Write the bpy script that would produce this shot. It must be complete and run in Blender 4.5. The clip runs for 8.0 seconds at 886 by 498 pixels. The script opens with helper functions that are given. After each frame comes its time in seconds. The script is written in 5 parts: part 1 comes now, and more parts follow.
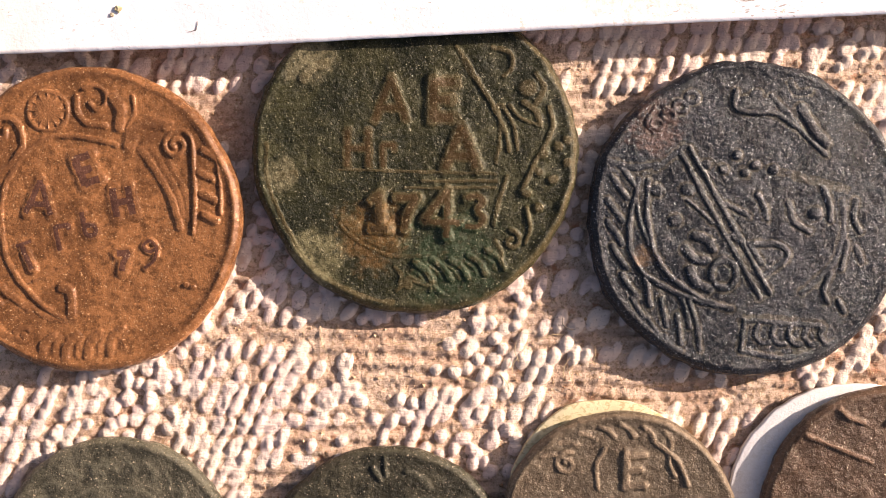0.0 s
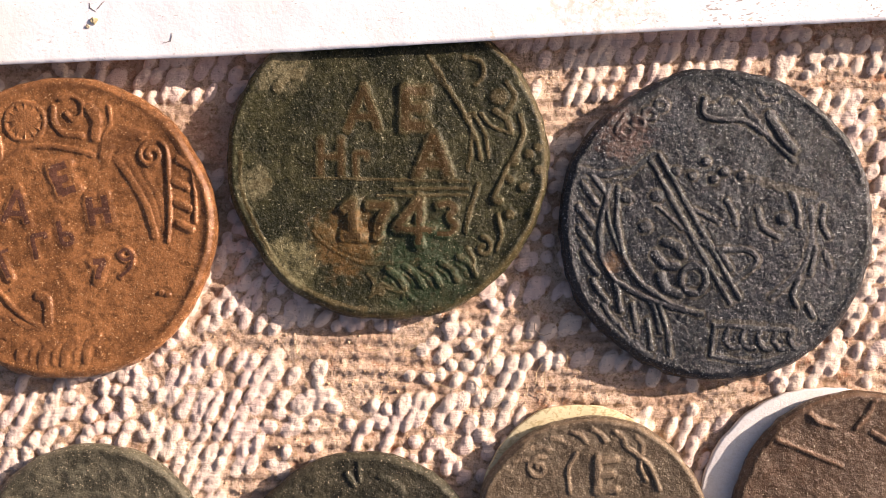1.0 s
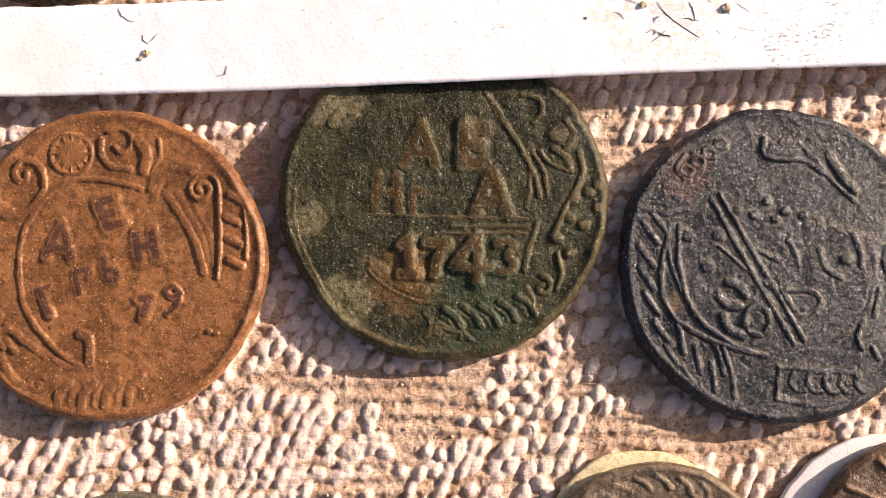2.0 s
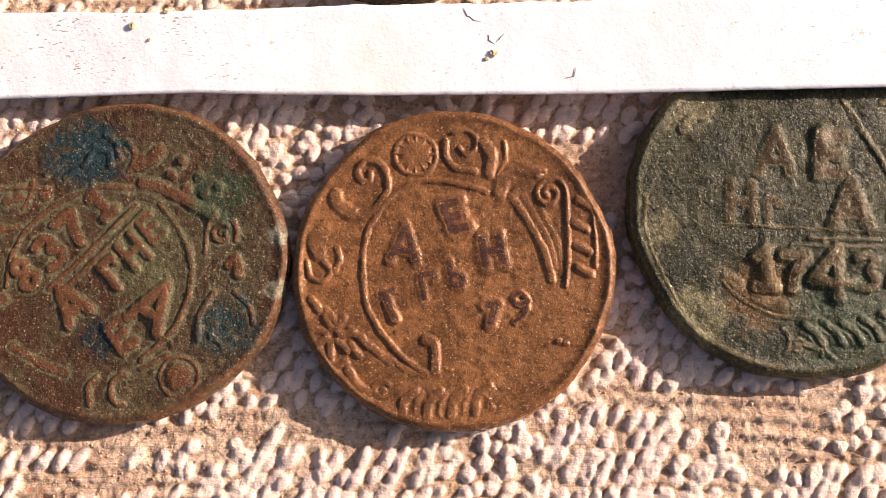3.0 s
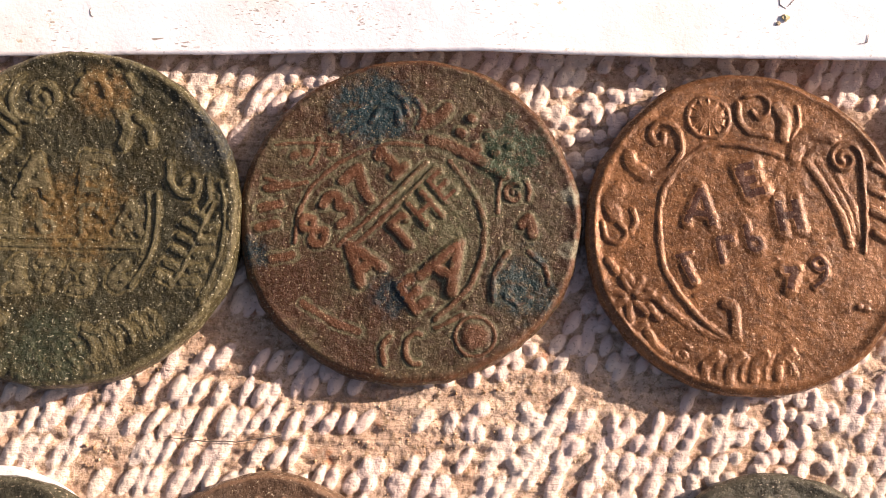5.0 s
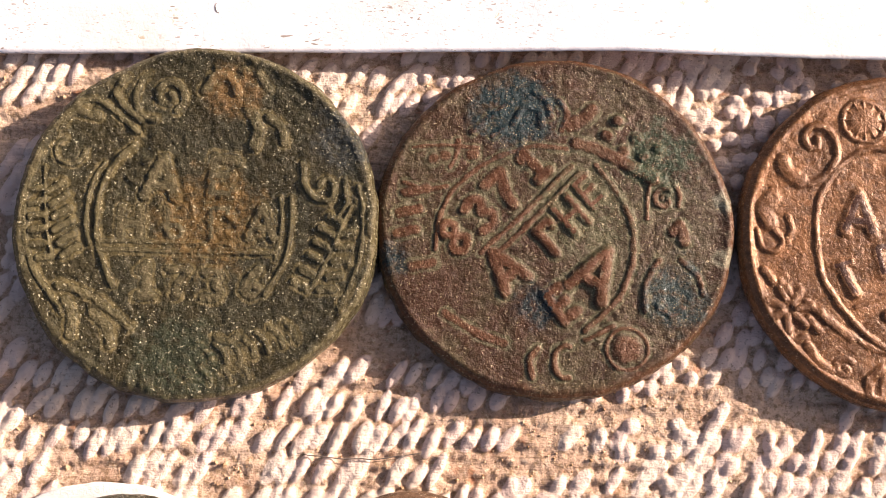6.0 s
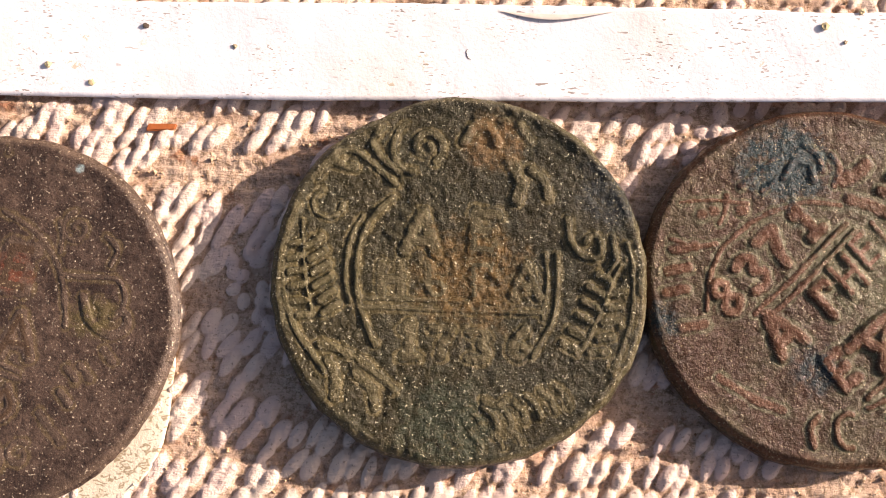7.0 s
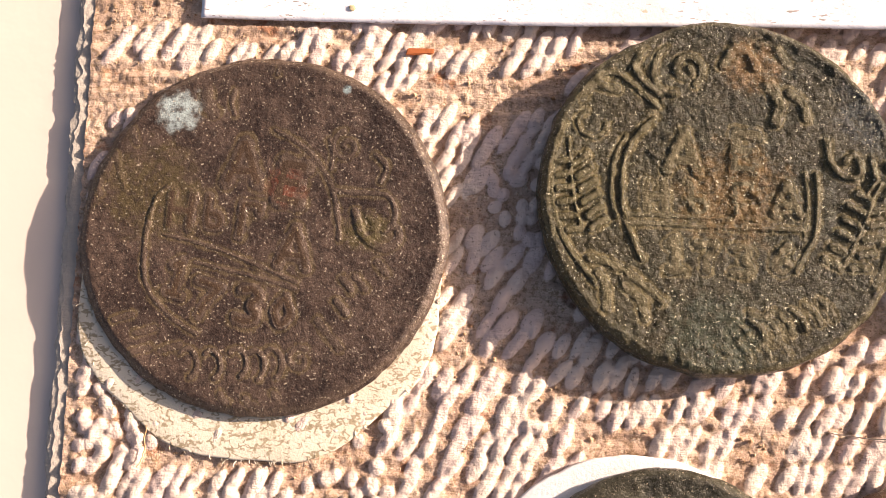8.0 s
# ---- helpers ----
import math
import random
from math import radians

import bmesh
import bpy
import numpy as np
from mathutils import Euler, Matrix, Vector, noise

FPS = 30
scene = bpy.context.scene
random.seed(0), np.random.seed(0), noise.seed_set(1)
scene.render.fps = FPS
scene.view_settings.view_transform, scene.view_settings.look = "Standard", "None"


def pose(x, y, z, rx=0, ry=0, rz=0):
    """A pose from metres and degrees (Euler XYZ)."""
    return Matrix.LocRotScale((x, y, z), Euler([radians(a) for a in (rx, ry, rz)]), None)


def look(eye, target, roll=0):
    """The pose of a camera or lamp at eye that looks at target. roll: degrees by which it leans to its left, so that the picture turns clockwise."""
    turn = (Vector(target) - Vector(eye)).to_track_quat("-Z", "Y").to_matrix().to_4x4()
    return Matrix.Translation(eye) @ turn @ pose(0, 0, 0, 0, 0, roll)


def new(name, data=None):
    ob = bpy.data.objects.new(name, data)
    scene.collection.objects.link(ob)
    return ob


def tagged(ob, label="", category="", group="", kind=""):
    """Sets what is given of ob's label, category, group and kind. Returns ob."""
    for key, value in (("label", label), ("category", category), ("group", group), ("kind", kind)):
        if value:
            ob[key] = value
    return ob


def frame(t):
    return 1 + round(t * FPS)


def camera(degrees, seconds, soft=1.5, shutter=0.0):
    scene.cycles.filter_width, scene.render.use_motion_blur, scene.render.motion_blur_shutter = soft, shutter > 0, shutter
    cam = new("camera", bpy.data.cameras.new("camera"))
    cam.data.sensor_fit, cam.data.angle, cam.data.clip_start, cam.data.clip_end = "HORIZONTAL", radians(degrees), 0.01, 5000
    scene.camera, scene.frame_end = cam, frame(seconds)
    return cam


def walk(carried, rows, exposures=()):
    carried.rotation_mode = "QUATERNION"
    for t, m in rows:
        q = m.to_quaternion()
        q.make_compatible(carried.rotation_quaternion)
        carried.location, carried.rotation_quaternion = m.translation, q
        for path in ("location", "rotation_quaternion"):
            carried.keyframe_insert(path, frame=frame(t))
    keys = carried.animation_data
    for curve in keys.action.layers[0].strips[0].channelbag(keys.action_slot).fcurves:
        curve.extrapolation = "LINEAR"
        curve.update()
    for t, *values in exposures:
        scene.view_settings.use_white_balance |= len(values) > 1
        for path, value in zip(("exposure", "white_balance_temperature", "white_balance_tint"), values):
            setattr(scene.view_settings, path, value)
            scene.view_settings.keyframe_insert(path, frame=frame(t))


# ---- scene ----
cam = camera(50, 8.0, soft=0.4)
# seconds, eye in millimetres, turn in degrees
PATH = [
    (0, 60.91, -6.22, 87.10, 1.14, 0.13, -2.35),
    (0.2, 62.25, -4.93, 87.73, 1.22, 0.23, -2.44),
    (0.3, 62.83, -4.66, 88.15, 1.26, 0.29, -2.55),
    (0.5, 63.54, -4.30, 89.03, 1.34, 0.39, -2.72),
    (0.7, 63.49, -4.71, 88.91, 1.46, 0.33, -2.65),
    (0.9, 63.39, -6.18, 88.28, 1.57, 0.28, -2.57),
    (1, 63.56, -6.46, 87.99, 1.63, 0.25, -2.60),
    (1.2, 63.79, -5.82, 87.56, 1.94, 0.16, -2.49),
    (2.3, 48.54, -9.89, 84.68, 7.26, -1.77, -2.15),
    (2.5, 42.56, -9.22, 84.08, 7.53, -1.10, -1.67),
    (2.7, 36.85, -9.05, 83.13, 7.75, -0.37, -1.23),
    (2.8, 34.37, -8.95, 82.84, 7.87, -0.01, -0.99),
    (2.9, 31.76, -9.28, 82.41, 7.98, 0.36, -0.81),
    (3, 29.14, -10.24, 81.87, 8.09, 0.72, -0.58),
    (3.2, 23.62, -11.19, 81.83, 8.20, 1.41, -0.17),
    (3.3, 21.44, -12.22, 81.84, 8.25, 1.75, 0.03),
    (3.5, 18.56, -12.44, 83.34, 8.36, 2.44, 0.35),
    (3.7, 14.78, -12.62, 83.84, 8.44, 2.56, 0.35),
    (3.8, 13.57, -12.82, 83.53, 8.48, 2.63, 0.41),
    (4, 12.09, -14.08, 82.61, 8.56, 2.75, 0.37),
    (4.2, 10.24, -13.13, 83.20, 8.71, 2.73, 0.33),
    (5.3, -0.59, -15.29, 78.81, 9.65, -1.34, 0.32),
    (5.5, -3.19, -14.77, 78.48, 9.91, -1.31, 0.39),
    (5.7, -5.60, -15.05, 77.45, 10.12, -1.20, 0.48),
    (5.8, -6.66, -15.11, 77.04, 10.22, -1.15, 0.48),
    (6, -9.30, -15.20, 75.76, 10.43, -1.04, 0.50),
    (6.2, -12.85, -13.05, 76.14, 10.51, -0.90, 0.53),
    (6.3, -14.96, -12.71, 75.76, 10.55, -0.83, 0.60),
    (6.5, -19.02, -12.80, 74.59, 10.63, -0.69, 0.75),
    (6.7, -22.32, -11.50, 74.09, 10.60, -0.42, 0.96),
    (6.8, -24.29, -10.46, 74.36, 10.59, -0.29, 1.06),
    (7, -28.37, -10.73, 73.45, 10.56, -0.02, 1.29),
    (7.2, -32.53, -11.95, 72.88, 10.44, 0.25, 1.52),
    (7.3, -34.06, -12.54, 72.52, 10.37, 0.38, 1.60),
    (7.5, -37.07, -13.95, 72.49, 10.25, 0.65, 1.80),
    (7.7, -41.03, -15.14, 73.36, 10.08, 0.82, 1.88),
    (7.8, -43.26, -16.20, 73.69, 10.00, 0.91, 1.94),
    (8, -47.03, -17.13, 75.19, 9.83, 1.08, 2.09),
]
walk(cam, [(t, pose(x / 1000, y / 1000, z / 1000, rx, ry, rz)) for t, x, y, z, rx, ry, rz in PATH],
     [(0, 0.90, 6950, 22), (1, 0.79, 6950, 22), (2, 0.80, 7000, 22), (5, 0.87, 7000, 22), (6, 1.00, 7050, 22), (7, 0.89, 7050, 22), (8, 1.05, 7250, 22)])

# ---- world and sun ----
SUN_ELEVATION, SUN_TURN = radians(21), radians(72.5)
world = bpy.data.worlds.new("sky")
scene.world = world
world.use_nodes = True
wn = world.node_tree.nodes
sky = wn.new("ShaderNodeTexSky")
sky.sky_type = "NISHITA"
sky.sun_disc = False
sky.dust_density, sky.air_density = 5.0, 0.9
sky.sun_elevation, sky.sun_rotation = SUN_ELEVATION, SUN_TURN
world.node_tree.links.new(sky.outputs[0], wn["Background"].inputs[0])
wn["Background"].inputs[1].default_value = 0.065
sun = new("sun", bpy.data.lights.new("sun", "SUN"))
sun.data.energy, sun.data.angle, sun.data.color = 5.0, radians(0.6), (1.0, 0.905, 0.78)
to_sun = Vector((math.sin(SUN_TURN) * math.cos(SUN_ELEVATION), math.cos(SUN_TURN) * math.cos(SUN_ELEVATION), math.sin(SUN_ELEVATION)))
sun.matrix_world = look(to_sun * 0.5, (0, 0, 0))

MM = 0.001


# ---- materials ----
class Nodes:
    """A small builder of node materials; all lengths in millimetres."""

    def __init__(self, name, roughness=0.6, metallic=0.0, specular=0.5):
        self.mat = bpy.data.materials.new(name)
        self.mat.use_nodes = True
        self.tree = self.mat.node_tree
        self.bsdf = self.tree.nodes["Principled BSDF"]
        self.bsdf.inputs["Roughness"].default_value = roughness
        self.bsdf.inputs["Metallic"].default_value = metallic
        self.bsdf.inputs["Specular IOR Level"].default_value = specular
        self.place = self.node("ShaderNodeTexCoord").outputs["Object"]

    def node(self, kind):
        return self.tree.nodes.new(kind)

    def link(self, a, b):
        self.tree.links.new(a, b)

    def noise(self, size, detail=3.0, rough=0.55, stretch=(1, 1, 1), turn=0.0, offset=0.0):
        """Noise whose lumps are about size millimetres."""
        n, m = self.node("ShaderNodeTexNoise"), self.node("ShaderNodeMapping")
        m.inputs["Scale"].default_value = [1 / (size * MM * k) for k in stretch]
        m.inputs["Rotation"].default_value = (0, 0, turn)
        m.inputs["Location"].default_value = (offset, offset * 1.7, 0)
        n.inputs["Scale"].default_value, n.inputs["Detail"].default_value, n.inputs["Roughness"].default_value = 1.0, detail, rough
        self.link(self.place, m.inputs["Vector"])
        self.link(m.outputs[0], n.inputs["Vector"])
        return n.outputs["Fac"]

    def step(self, value, low, high, a=0.0, b=1.0):
        n = self.node("ShaderNodeMapRange")
        n.interpolation_type = "SMOOTHSTEP"
        n.inputs["From Min"].default_value, n.inputs["From Max"].default_value = low, high
        n.inputs["To Min"].default_value, n.inputs["To Max"].default_value = a, b
        self.link(value, n.inputs["Value"])
        return n.outputs["Result"]

    def calc(self, kind, a, b):
        n = self.node("ShaderNodeMath")
        n.operation = kind
        for k, v in enumerate((a, b)):
            if isinstance(v, (int, float)):
                n.inputs[k].default_value = v
            else:
                self.link(v, n.inputs[k])
        return n.outputs[0]

    def mix(self, fac, a, b):
        n = self.node("ShaderNodeMix")
        n.data_type = "RGBA"
        for key, v in ((0, fac), (6, a), (7, b)):
            if isinstance(v, (int, float)):
                n.inputs[key].default_value = v
            elif isinstance(v, tuple):
                n.inputs[key].default_value = (*v, 1)
            else:
                self.link(v, n.inputs[key])
        return n.outputs[2]

    def attribute(self, name):
        n = self.node("ShaderNodeAttribute")
        n.attribute_name = name
        return n.outputs["Fac"]

    def island(self):
        return self.node("ShaderNodeNewGeometry").outputs["Random Per Island"]

    def near(self, x, y, radius, ragged=0.5, size=1.2):
        """1 inside a ragged round patch at x, y (millimetres in the thing's own frame)."""
        sep, c = self.node("ShaderNodeSeparateXYZ"), self.calc
        self.link(self.place, sep.inputs[0])
        dx, dy = c("SUBTRACT", sep.outputs[0], x * MM), c("SUBTRACT", sep.outputs[1], y * MM)
        d = c("SQRT", c("ADD", c("MULTIPLY", dx, dx), c("MULTIPLY", dy, dy)), 0.0)
        d = c("ADD", c("DIVIDE", d, radius * MM), c("MULTIPLY", c("SUBTRACT", self.noise(size, 4, 0.65), 0.5), ragged * 4))
        solid = self.step(d, 1.25, 0.55)
        return self.calc("MULTIPLY", solid, self.step(self.noise(0.55, 4, 0.7, offset=x), 0.34, 0.56, 0.15, 1.0))

    def finish(self, colour, bumps=(), roughness=None):
        """bumps: pairs of a height value and its depth in millimetres."""
        if isinstance(colour, tuple):
            self.bsdf.inputs["Base Color"].default_value = (*colour, 1)
        else:
            self.link(colour, self.bsdf.inputs["Base Color"])
        last = None
        for height, depth in bumps:
            b = self.node("ShaderNodeBump")
            b.inputs["Strength"].default_value, b.inputs["Distance"].default_value = 1.0, depth * MM
            self.link(height, b.inputs["Height"])
            if last:
                self.link(last, b.inputs["Normal"])
            last = b.outputs[0]
        if last:
            self.link(last, self.bsdf.inputs["Normal"])
        if roughness is not None:
            self.link(roughness, self.bsdf.inputs["Roughness"])
        return self.mat


def wallpaper_material():
    """Sandy embossed ground with dirt and rust-red patches; the foam beads are paler."""
    n = Nodes("embossed_wallpaper", 0.8, specular=0.25)
    c = n.mix(n.step(n.noise(7, 4), 0.38, 0.62), (0.53, 0.355, 0.255), (0.67, 0.49, 0.37))
    c = n.mix(n.step(n.noise(2.2, 4, 0.65, offset=3), 0.58, 0.70), c, (0.40, 0.19, 0.11))
    c = n.mix(n.step(n.noise(0.45, 4, 0.7, offset=8), 0.48, 0.64, 0, 0.75), c, (0.28, 0.175, 0.09))
    c = n.mix(n.step(n.noise(0.6, 3, 0.7, offset=12), 0.55, 0.70, 0, 0.7), c, (0.80, 0.66, 0.50))
    c = n.mix(n.step(n.noise(0.20, 3, 0.7, offset=21), 0.54, 0.64, 0, 0.4), c, (0.26, 0.155, 0.09))
    foam = n.calc("ADD", n.attribute("foam"), n.calc("MULTIPLY", n.calc("SUBTRACT", n.noise(0.7, 4, 0.7, offset=6), 0.5), 0.7))
    pale = n.mix(n.step(n.noise(8, 3, offset=2), 0.40, 0.62), (0.78, 0.60, 0.53), (0.82, 0.67, 0.56))
    pale = n.mix(n.step(n.noise(0.32, 3, 0.6, offset=15), 0.60, 0.68, 0, 0.6), pale, (0.36, 0.24, 0.17))
    c = n.mix(n.step(foam, 0.25, 0.60), c, pale)
    return n.finish(c, [(n.noise(0.5, 2, 0.5, (5, 0.6, 1), offset=3), 0.13), (n.noise(0.16, 3, 0.75), 0.11), (n.noise(0.4, 4, 0.7), 0.16)])


def paper_material(name, colour, fibre, stain, amount=0.5):
    n = Nodes(name, 0.7, specular=0.3)
    c = n.mix(n.step(n.noise(6, 4), 0.45, 0.75), colour, stain)
    for size, at in ((1.1, 0), (0.9, 5), (1.4, 9)):        # curled fibres
        line = n.calc("ABSOLUTE", n.calc("SUBTRACT", n.noise(size, 2, 0.5, (1.4, 0.8, 1), 0.5 + at, at), 0.5), 0.0)
        broken = n.step(n.noise(0.7, 2, 0.5, offset=at + 2), 0.48, 0.56)
        c = n.mix(n.calc("MULTIPLY", n.step(line, 0.045, 0.012, 0, amount), broken), c, fibre)
    return n.finish(c, [(n.noise(0.25, 3, 0.6), 0.05)])


def strip_material():
    n = Nodes("white_paper", 0.6, specular=0.35)
    c = n.mix(n.step(n.noise(14, 3), 0.45, 0.72), (0.86, 0.85, 0.90), (0.83, 0.79, 0.78))
    for size, turn, low, at in ((0.30, 0.5, 0.655, 4), (0.24, -0.2, 0.665, 6), (0.5, 0.9, 0.675, 1)):
        fleck = n.step(n.noise(size, 1, 0.5, (1.9, 0.6, 1), turn, at), low, low + 0.03)
        fleck = n.calc("MULTIPLY", fleck, n.step(n.noise(6, 2, offset=at), 0.50, 0.66, 0.0, 0.85))
        c = n.mix(n.calc("MULTIPLY", fleck, n.calc("SUBTRACT", 1.0, n.near(45, 4, 40, 0.1, 9.0))), c, (0.22, 0.17, 0.13))
    c = n.mix(n.calc("MULTIPLY", n.step(n.noise(1.1, 4, 0.7, offset=9), 0.62, 0.70), n.step(n.noise(9, 2, offset=2), 0.48, 0.62, 0, 0.8)), c, (0.60, 0.50, 0.34))
    c = n.mix(n.calc("MULTIPLY", n.near(78, 5.5, 7, 0.4, 2.0), n.step(n.noise(0.9, 4, 0.75), 0.47, 0.58, 0, 0.5)), c, (0.60, 0.50, 0.34))
    return n.finish(c, [(n.noise(0.4, 3, 0.6), 0.04), (n.noise(6, 2), 0.25)])


def coin_material(name, base, second, glint, raised, patches=(), grain=0.20, metallic=0.25, rough=0.30, lift=0.7, lumps=0.10, shine=0.6, dirt_glint=None):
    """Struck copper under its patina: base and second tone, specks of painted glint, the tone of the worn high points;
    patches: x, y, radius, tone.
    """
    n = Nodes(name, rough, metallic * 0.6, shine * 0.42)
    n.bsdf.inputs["Diffuse Roughness"].default_value = 1.0
    c = n.mix(n.step(n.noise(3.5, 5, 0.65), 0.40, 0.60), tuple(v * 0.75 for v in base), tuple(v * 1.25 for v in second))
    c = n.mix(n.step(n.noise(0.9, 4, 0.7, offset=4), 0.46, 0.66, 0, 0.85), c, tuple(v * 0.5 for v in base))
    c = n.mix(n.step(n.noise(0.17, 3, 0.7, offset=13), 0.53, 0.63, 0, 0.4), c, tuple(v * 0.42 for v in base))
    c = n.mix(n.step(n.noise(0.22, 3, 0.7, offset=17), 0.57, 0.66, 0, 0.4), c, tuple(min(1, v * 2.3) for v in second))
    wear_glint = n.calc("ADD", n.attribute("wear_glint"), n.calc("MULTIPLY", n.calc("SUBTRACT", n.noise(1.3, 4, 0.65, offset=2), 0.5), 1.4))
    c = n.mix(n.step(wear_glint, 0.35, 0.95, 0, lift), c, raised)
    if dirt_glint:
        # pale outlines round the marks: trapped dirt and painted edge highlights in one
        dirt_glint_mask = n.calc("ADD", n.attribute("dirt"), n.calc("MULTIPLY", n.calc("SUBTRACT", n.noise(1.0, 4, 0.7, offset=11), 0.5), 2.4))
        c = n.mix(n.step(dirt_glint_mask, 0.50, 1.05, 0, 0.65), c, dirt_glint)
    for x, y, r, tone in patches:
        c = n.mix(n.near(x, y, r), c, tone)
    # pale specks put sparkling glints into the colour
    c = n.mix(n.step(n.noise(0.20, 2, 0.6, offset=7), 0.64, 0.69, 0, 0.85), c, glint)
    rn = n.step(n.noise(0.4, 3, 0.7, offset=1), 0.35, 0.7, rough - 0.17, rough + 0.12)
    return n.finish(c, [(n.noise(0.16, 3, 0.7), grain * 0.45), (n.noise(0.5, 4, 0.7), grain * 0.55), (n.noise(1.6, 3, 0.6), lumps * 1.2)], rn)


# ---- mesh helpers ----
def smooth_noise(x, y, seed):
    """Value noise for arrays, lumps of one unit, 0 to 1."""
    xi, yi = np.floor(x).astype(np.int64), np.floor(y).astype(np.int64)
    fx, fy = x - xi, y - yi
    fx, fy = fx * fx * (3 - 2 * fx), fy * fy * (3 - 2 * fy)

    def value(a, b):
        h = (a * 374761393 + b * 668265263 + seed * 974711) & 0x7FFFFFFF
        h = ((h ^ (h >> 13)) * 1274126177) & 0x7FFFFFFF
        return ((h ^ (h >> 16)) & 0xFFFF) / 65535.0

    top = value(xi, yi) * (1 - fx) + value(xi + 1, yi) * fx
    low = value(xi, yi + 1) * (1 - fx) + value(xi + 1, yi + 1) * fx
    return top * (1 - fy) + low * fy


def mesh_from(name, verts, faces, material, smooth=True, wear_glint=None, dirt=None):
    """A mesh from arrays in millimetres; faces: one array of quads or triangles, or a list of them."""
    me = bpy.data.meshes.new(name)
    groups = faces if isinstance(faces, list) else [faces]
    verts = np.asarray(verts, float) * MM
    loops = np.concatenate([np.asarray(g).ravel() for g in groups])
    sizes = np.concatenate([np.full(len(g), np.asarray(g).shape[1]) for g in groups])
    me.vertices.add(len(verts))
    me.vertices.foreach_set("co", verts.ravel())
    me.loops.add(len(loops))
    me.loops.foreach_set("vertex_index", loops.astype(np.int32))
    me.polygons.add(len(sizes))
    me.polygons.foreach_set("loop_start", np.concatenate([[0], np.cumsum(sizes)[:-1]]).astype(np.int32))
    me.update(calc_edges=True)
    me.validate()
    me.polygons.foreach_set("use_smooth", np.full(len(me.polygons), smooth))
    me.materials.append(material)
    if wear_glint is not None:
        me.attributes.new("wear_glint", "FLOAT", "POINT").data.foreach_set("value", np.asarray(wear_glint, np.float32))
    if dirt is not None:
        me.attributes.new("dirt", "FLOAT", "POINT").data.foreach_set("value", np.asarray(dirt, np.float32))
    return me


def grid_faces(rows, cols, closed=False):
    """Quads of a grid of rows x cols vertices; closed: the last column meets the first."""
    r, c = np.meshgrid(np.arange(rows - 1), np.arange(cols if closed else cols - 1), indexing="ij")
    d = (c + 1) % cols
    return np.stack([r * cols + c, r * cols + d, (r + 1) * cols + d, (r + 1) * cols + c], -1).reshape(-1, 4)


def part(name, mesh, parent, label=""):
    ob = new(name, mesh)
    ob.parent = parent
    return tagged(ob, label)


def thing(name, x, y, z, turn=0.0, **tags):
    """An Empty at the thing's base, placed in millimetres."""
    ob = new(name)
    ob.empty_display_size = 0.002
    ob.matrix_world = pose(x * MM, y * MM, z * MM, 0, 0, turn)
    return tagged(ob, **tags)


def tube(points, radius, sides=6):
    """Vertices and faces of a thin tapered thread through the points (millimetres)."""
    p = np.asarray(points, float)
    d = np.gradient(p, axis=0)
    d /= np.linalg.norm(d, axis=1)[:, None] + 1e-9
    side = np.cross(d, (0, 0, 1.0))
    side /= np.linalg.norm(side, axis=1)[:, None] + 1e-9
    up = np.cross(side, d)
    a = np.linspace(0, 2 * np.pi, sides, endpoint=False)
    taper = np.sin(np.linspace(0.25, np.pi - 0.25, len(p))) ** 0.5 * radius
    v = p[:, None] + taper[:, None, None] * (np.cos(a)[None, :, None] * side[:, None] + np.sin(a)[None, :, None] * up[:, None])
    return v.reshape(-1, 3), grid_faces(len(p), sides, True)


# ---- table and board ----
BOARD = (-79.0, 128.0, -46.0, 46.0)      # left, right, near, far
CARD = 0.50                              # thickness of the card


def slab(x0, x1, y0, y1, z0, z1, bevel):
    bm = bmesh.new()
    bmesh.ops.create_cube(bm, size=1)
    for v in bm.verts:
        v.co = Vector(((x0 + x1) / 2 + v.co.x * (x1 - x0), (y0 + y1) / 2 + v.co.y * (y1 - y0), (z0 + z1) / 2 + v.co.z * (z1 - z0))) * MM
    bmesh.ops.bevel(bm, geom=bm.edges[:], offset=bevel * MM, segments=2, affect="EDGES")
    return bm


def from_bm(name, bm, material):
    me = bpy.data.meshes.new(name)
    bm.to_mesh(me)
    bm.free()
    me.materials.append(material)
    return me


def table_material():
    n = Nodes("white_tabletop", 0.45)
    return n.finish(n.mix(n.step(n.noise(60, 4), 0.4, 0.7), (0.78, 0.66, 0.57), (0.74, 0.62, 0.53)), [(n.noise(3, 3), 0.05)])


def card_material():
    n = Nodes("grey_card", 0.9, specular=0.2)
    c = n.mix(n.noise(0.8, 4, 0.7, (6, 1, 1)), (0.36, 0.31, 0.26), (0.62, 0.56, 0.48))
    return n.finish(c, [(n.noise(0.3, 3, 0.7), 0.1)])


table = tagged(new("table_top", from_bm("table_top", slab(-600, 600, -450, 450, -22, -1.1, 2), table_material())),
               "smooth white tabletop in low sunlight", "table", kind="structure")
board = thing("display_board", 0, 0, -0.5, label="cardboard sheet covered with embossed cream and pink wallpaper", category="board")


def left_edge(y):
    """The board's left cut runs a little askew."""
    return 0.35 + 0.030 * -y


def askew(x, y):
    return x + left_edge(y) * (BOARD[1] - x) / (BOARD[1] - BOARD[0])


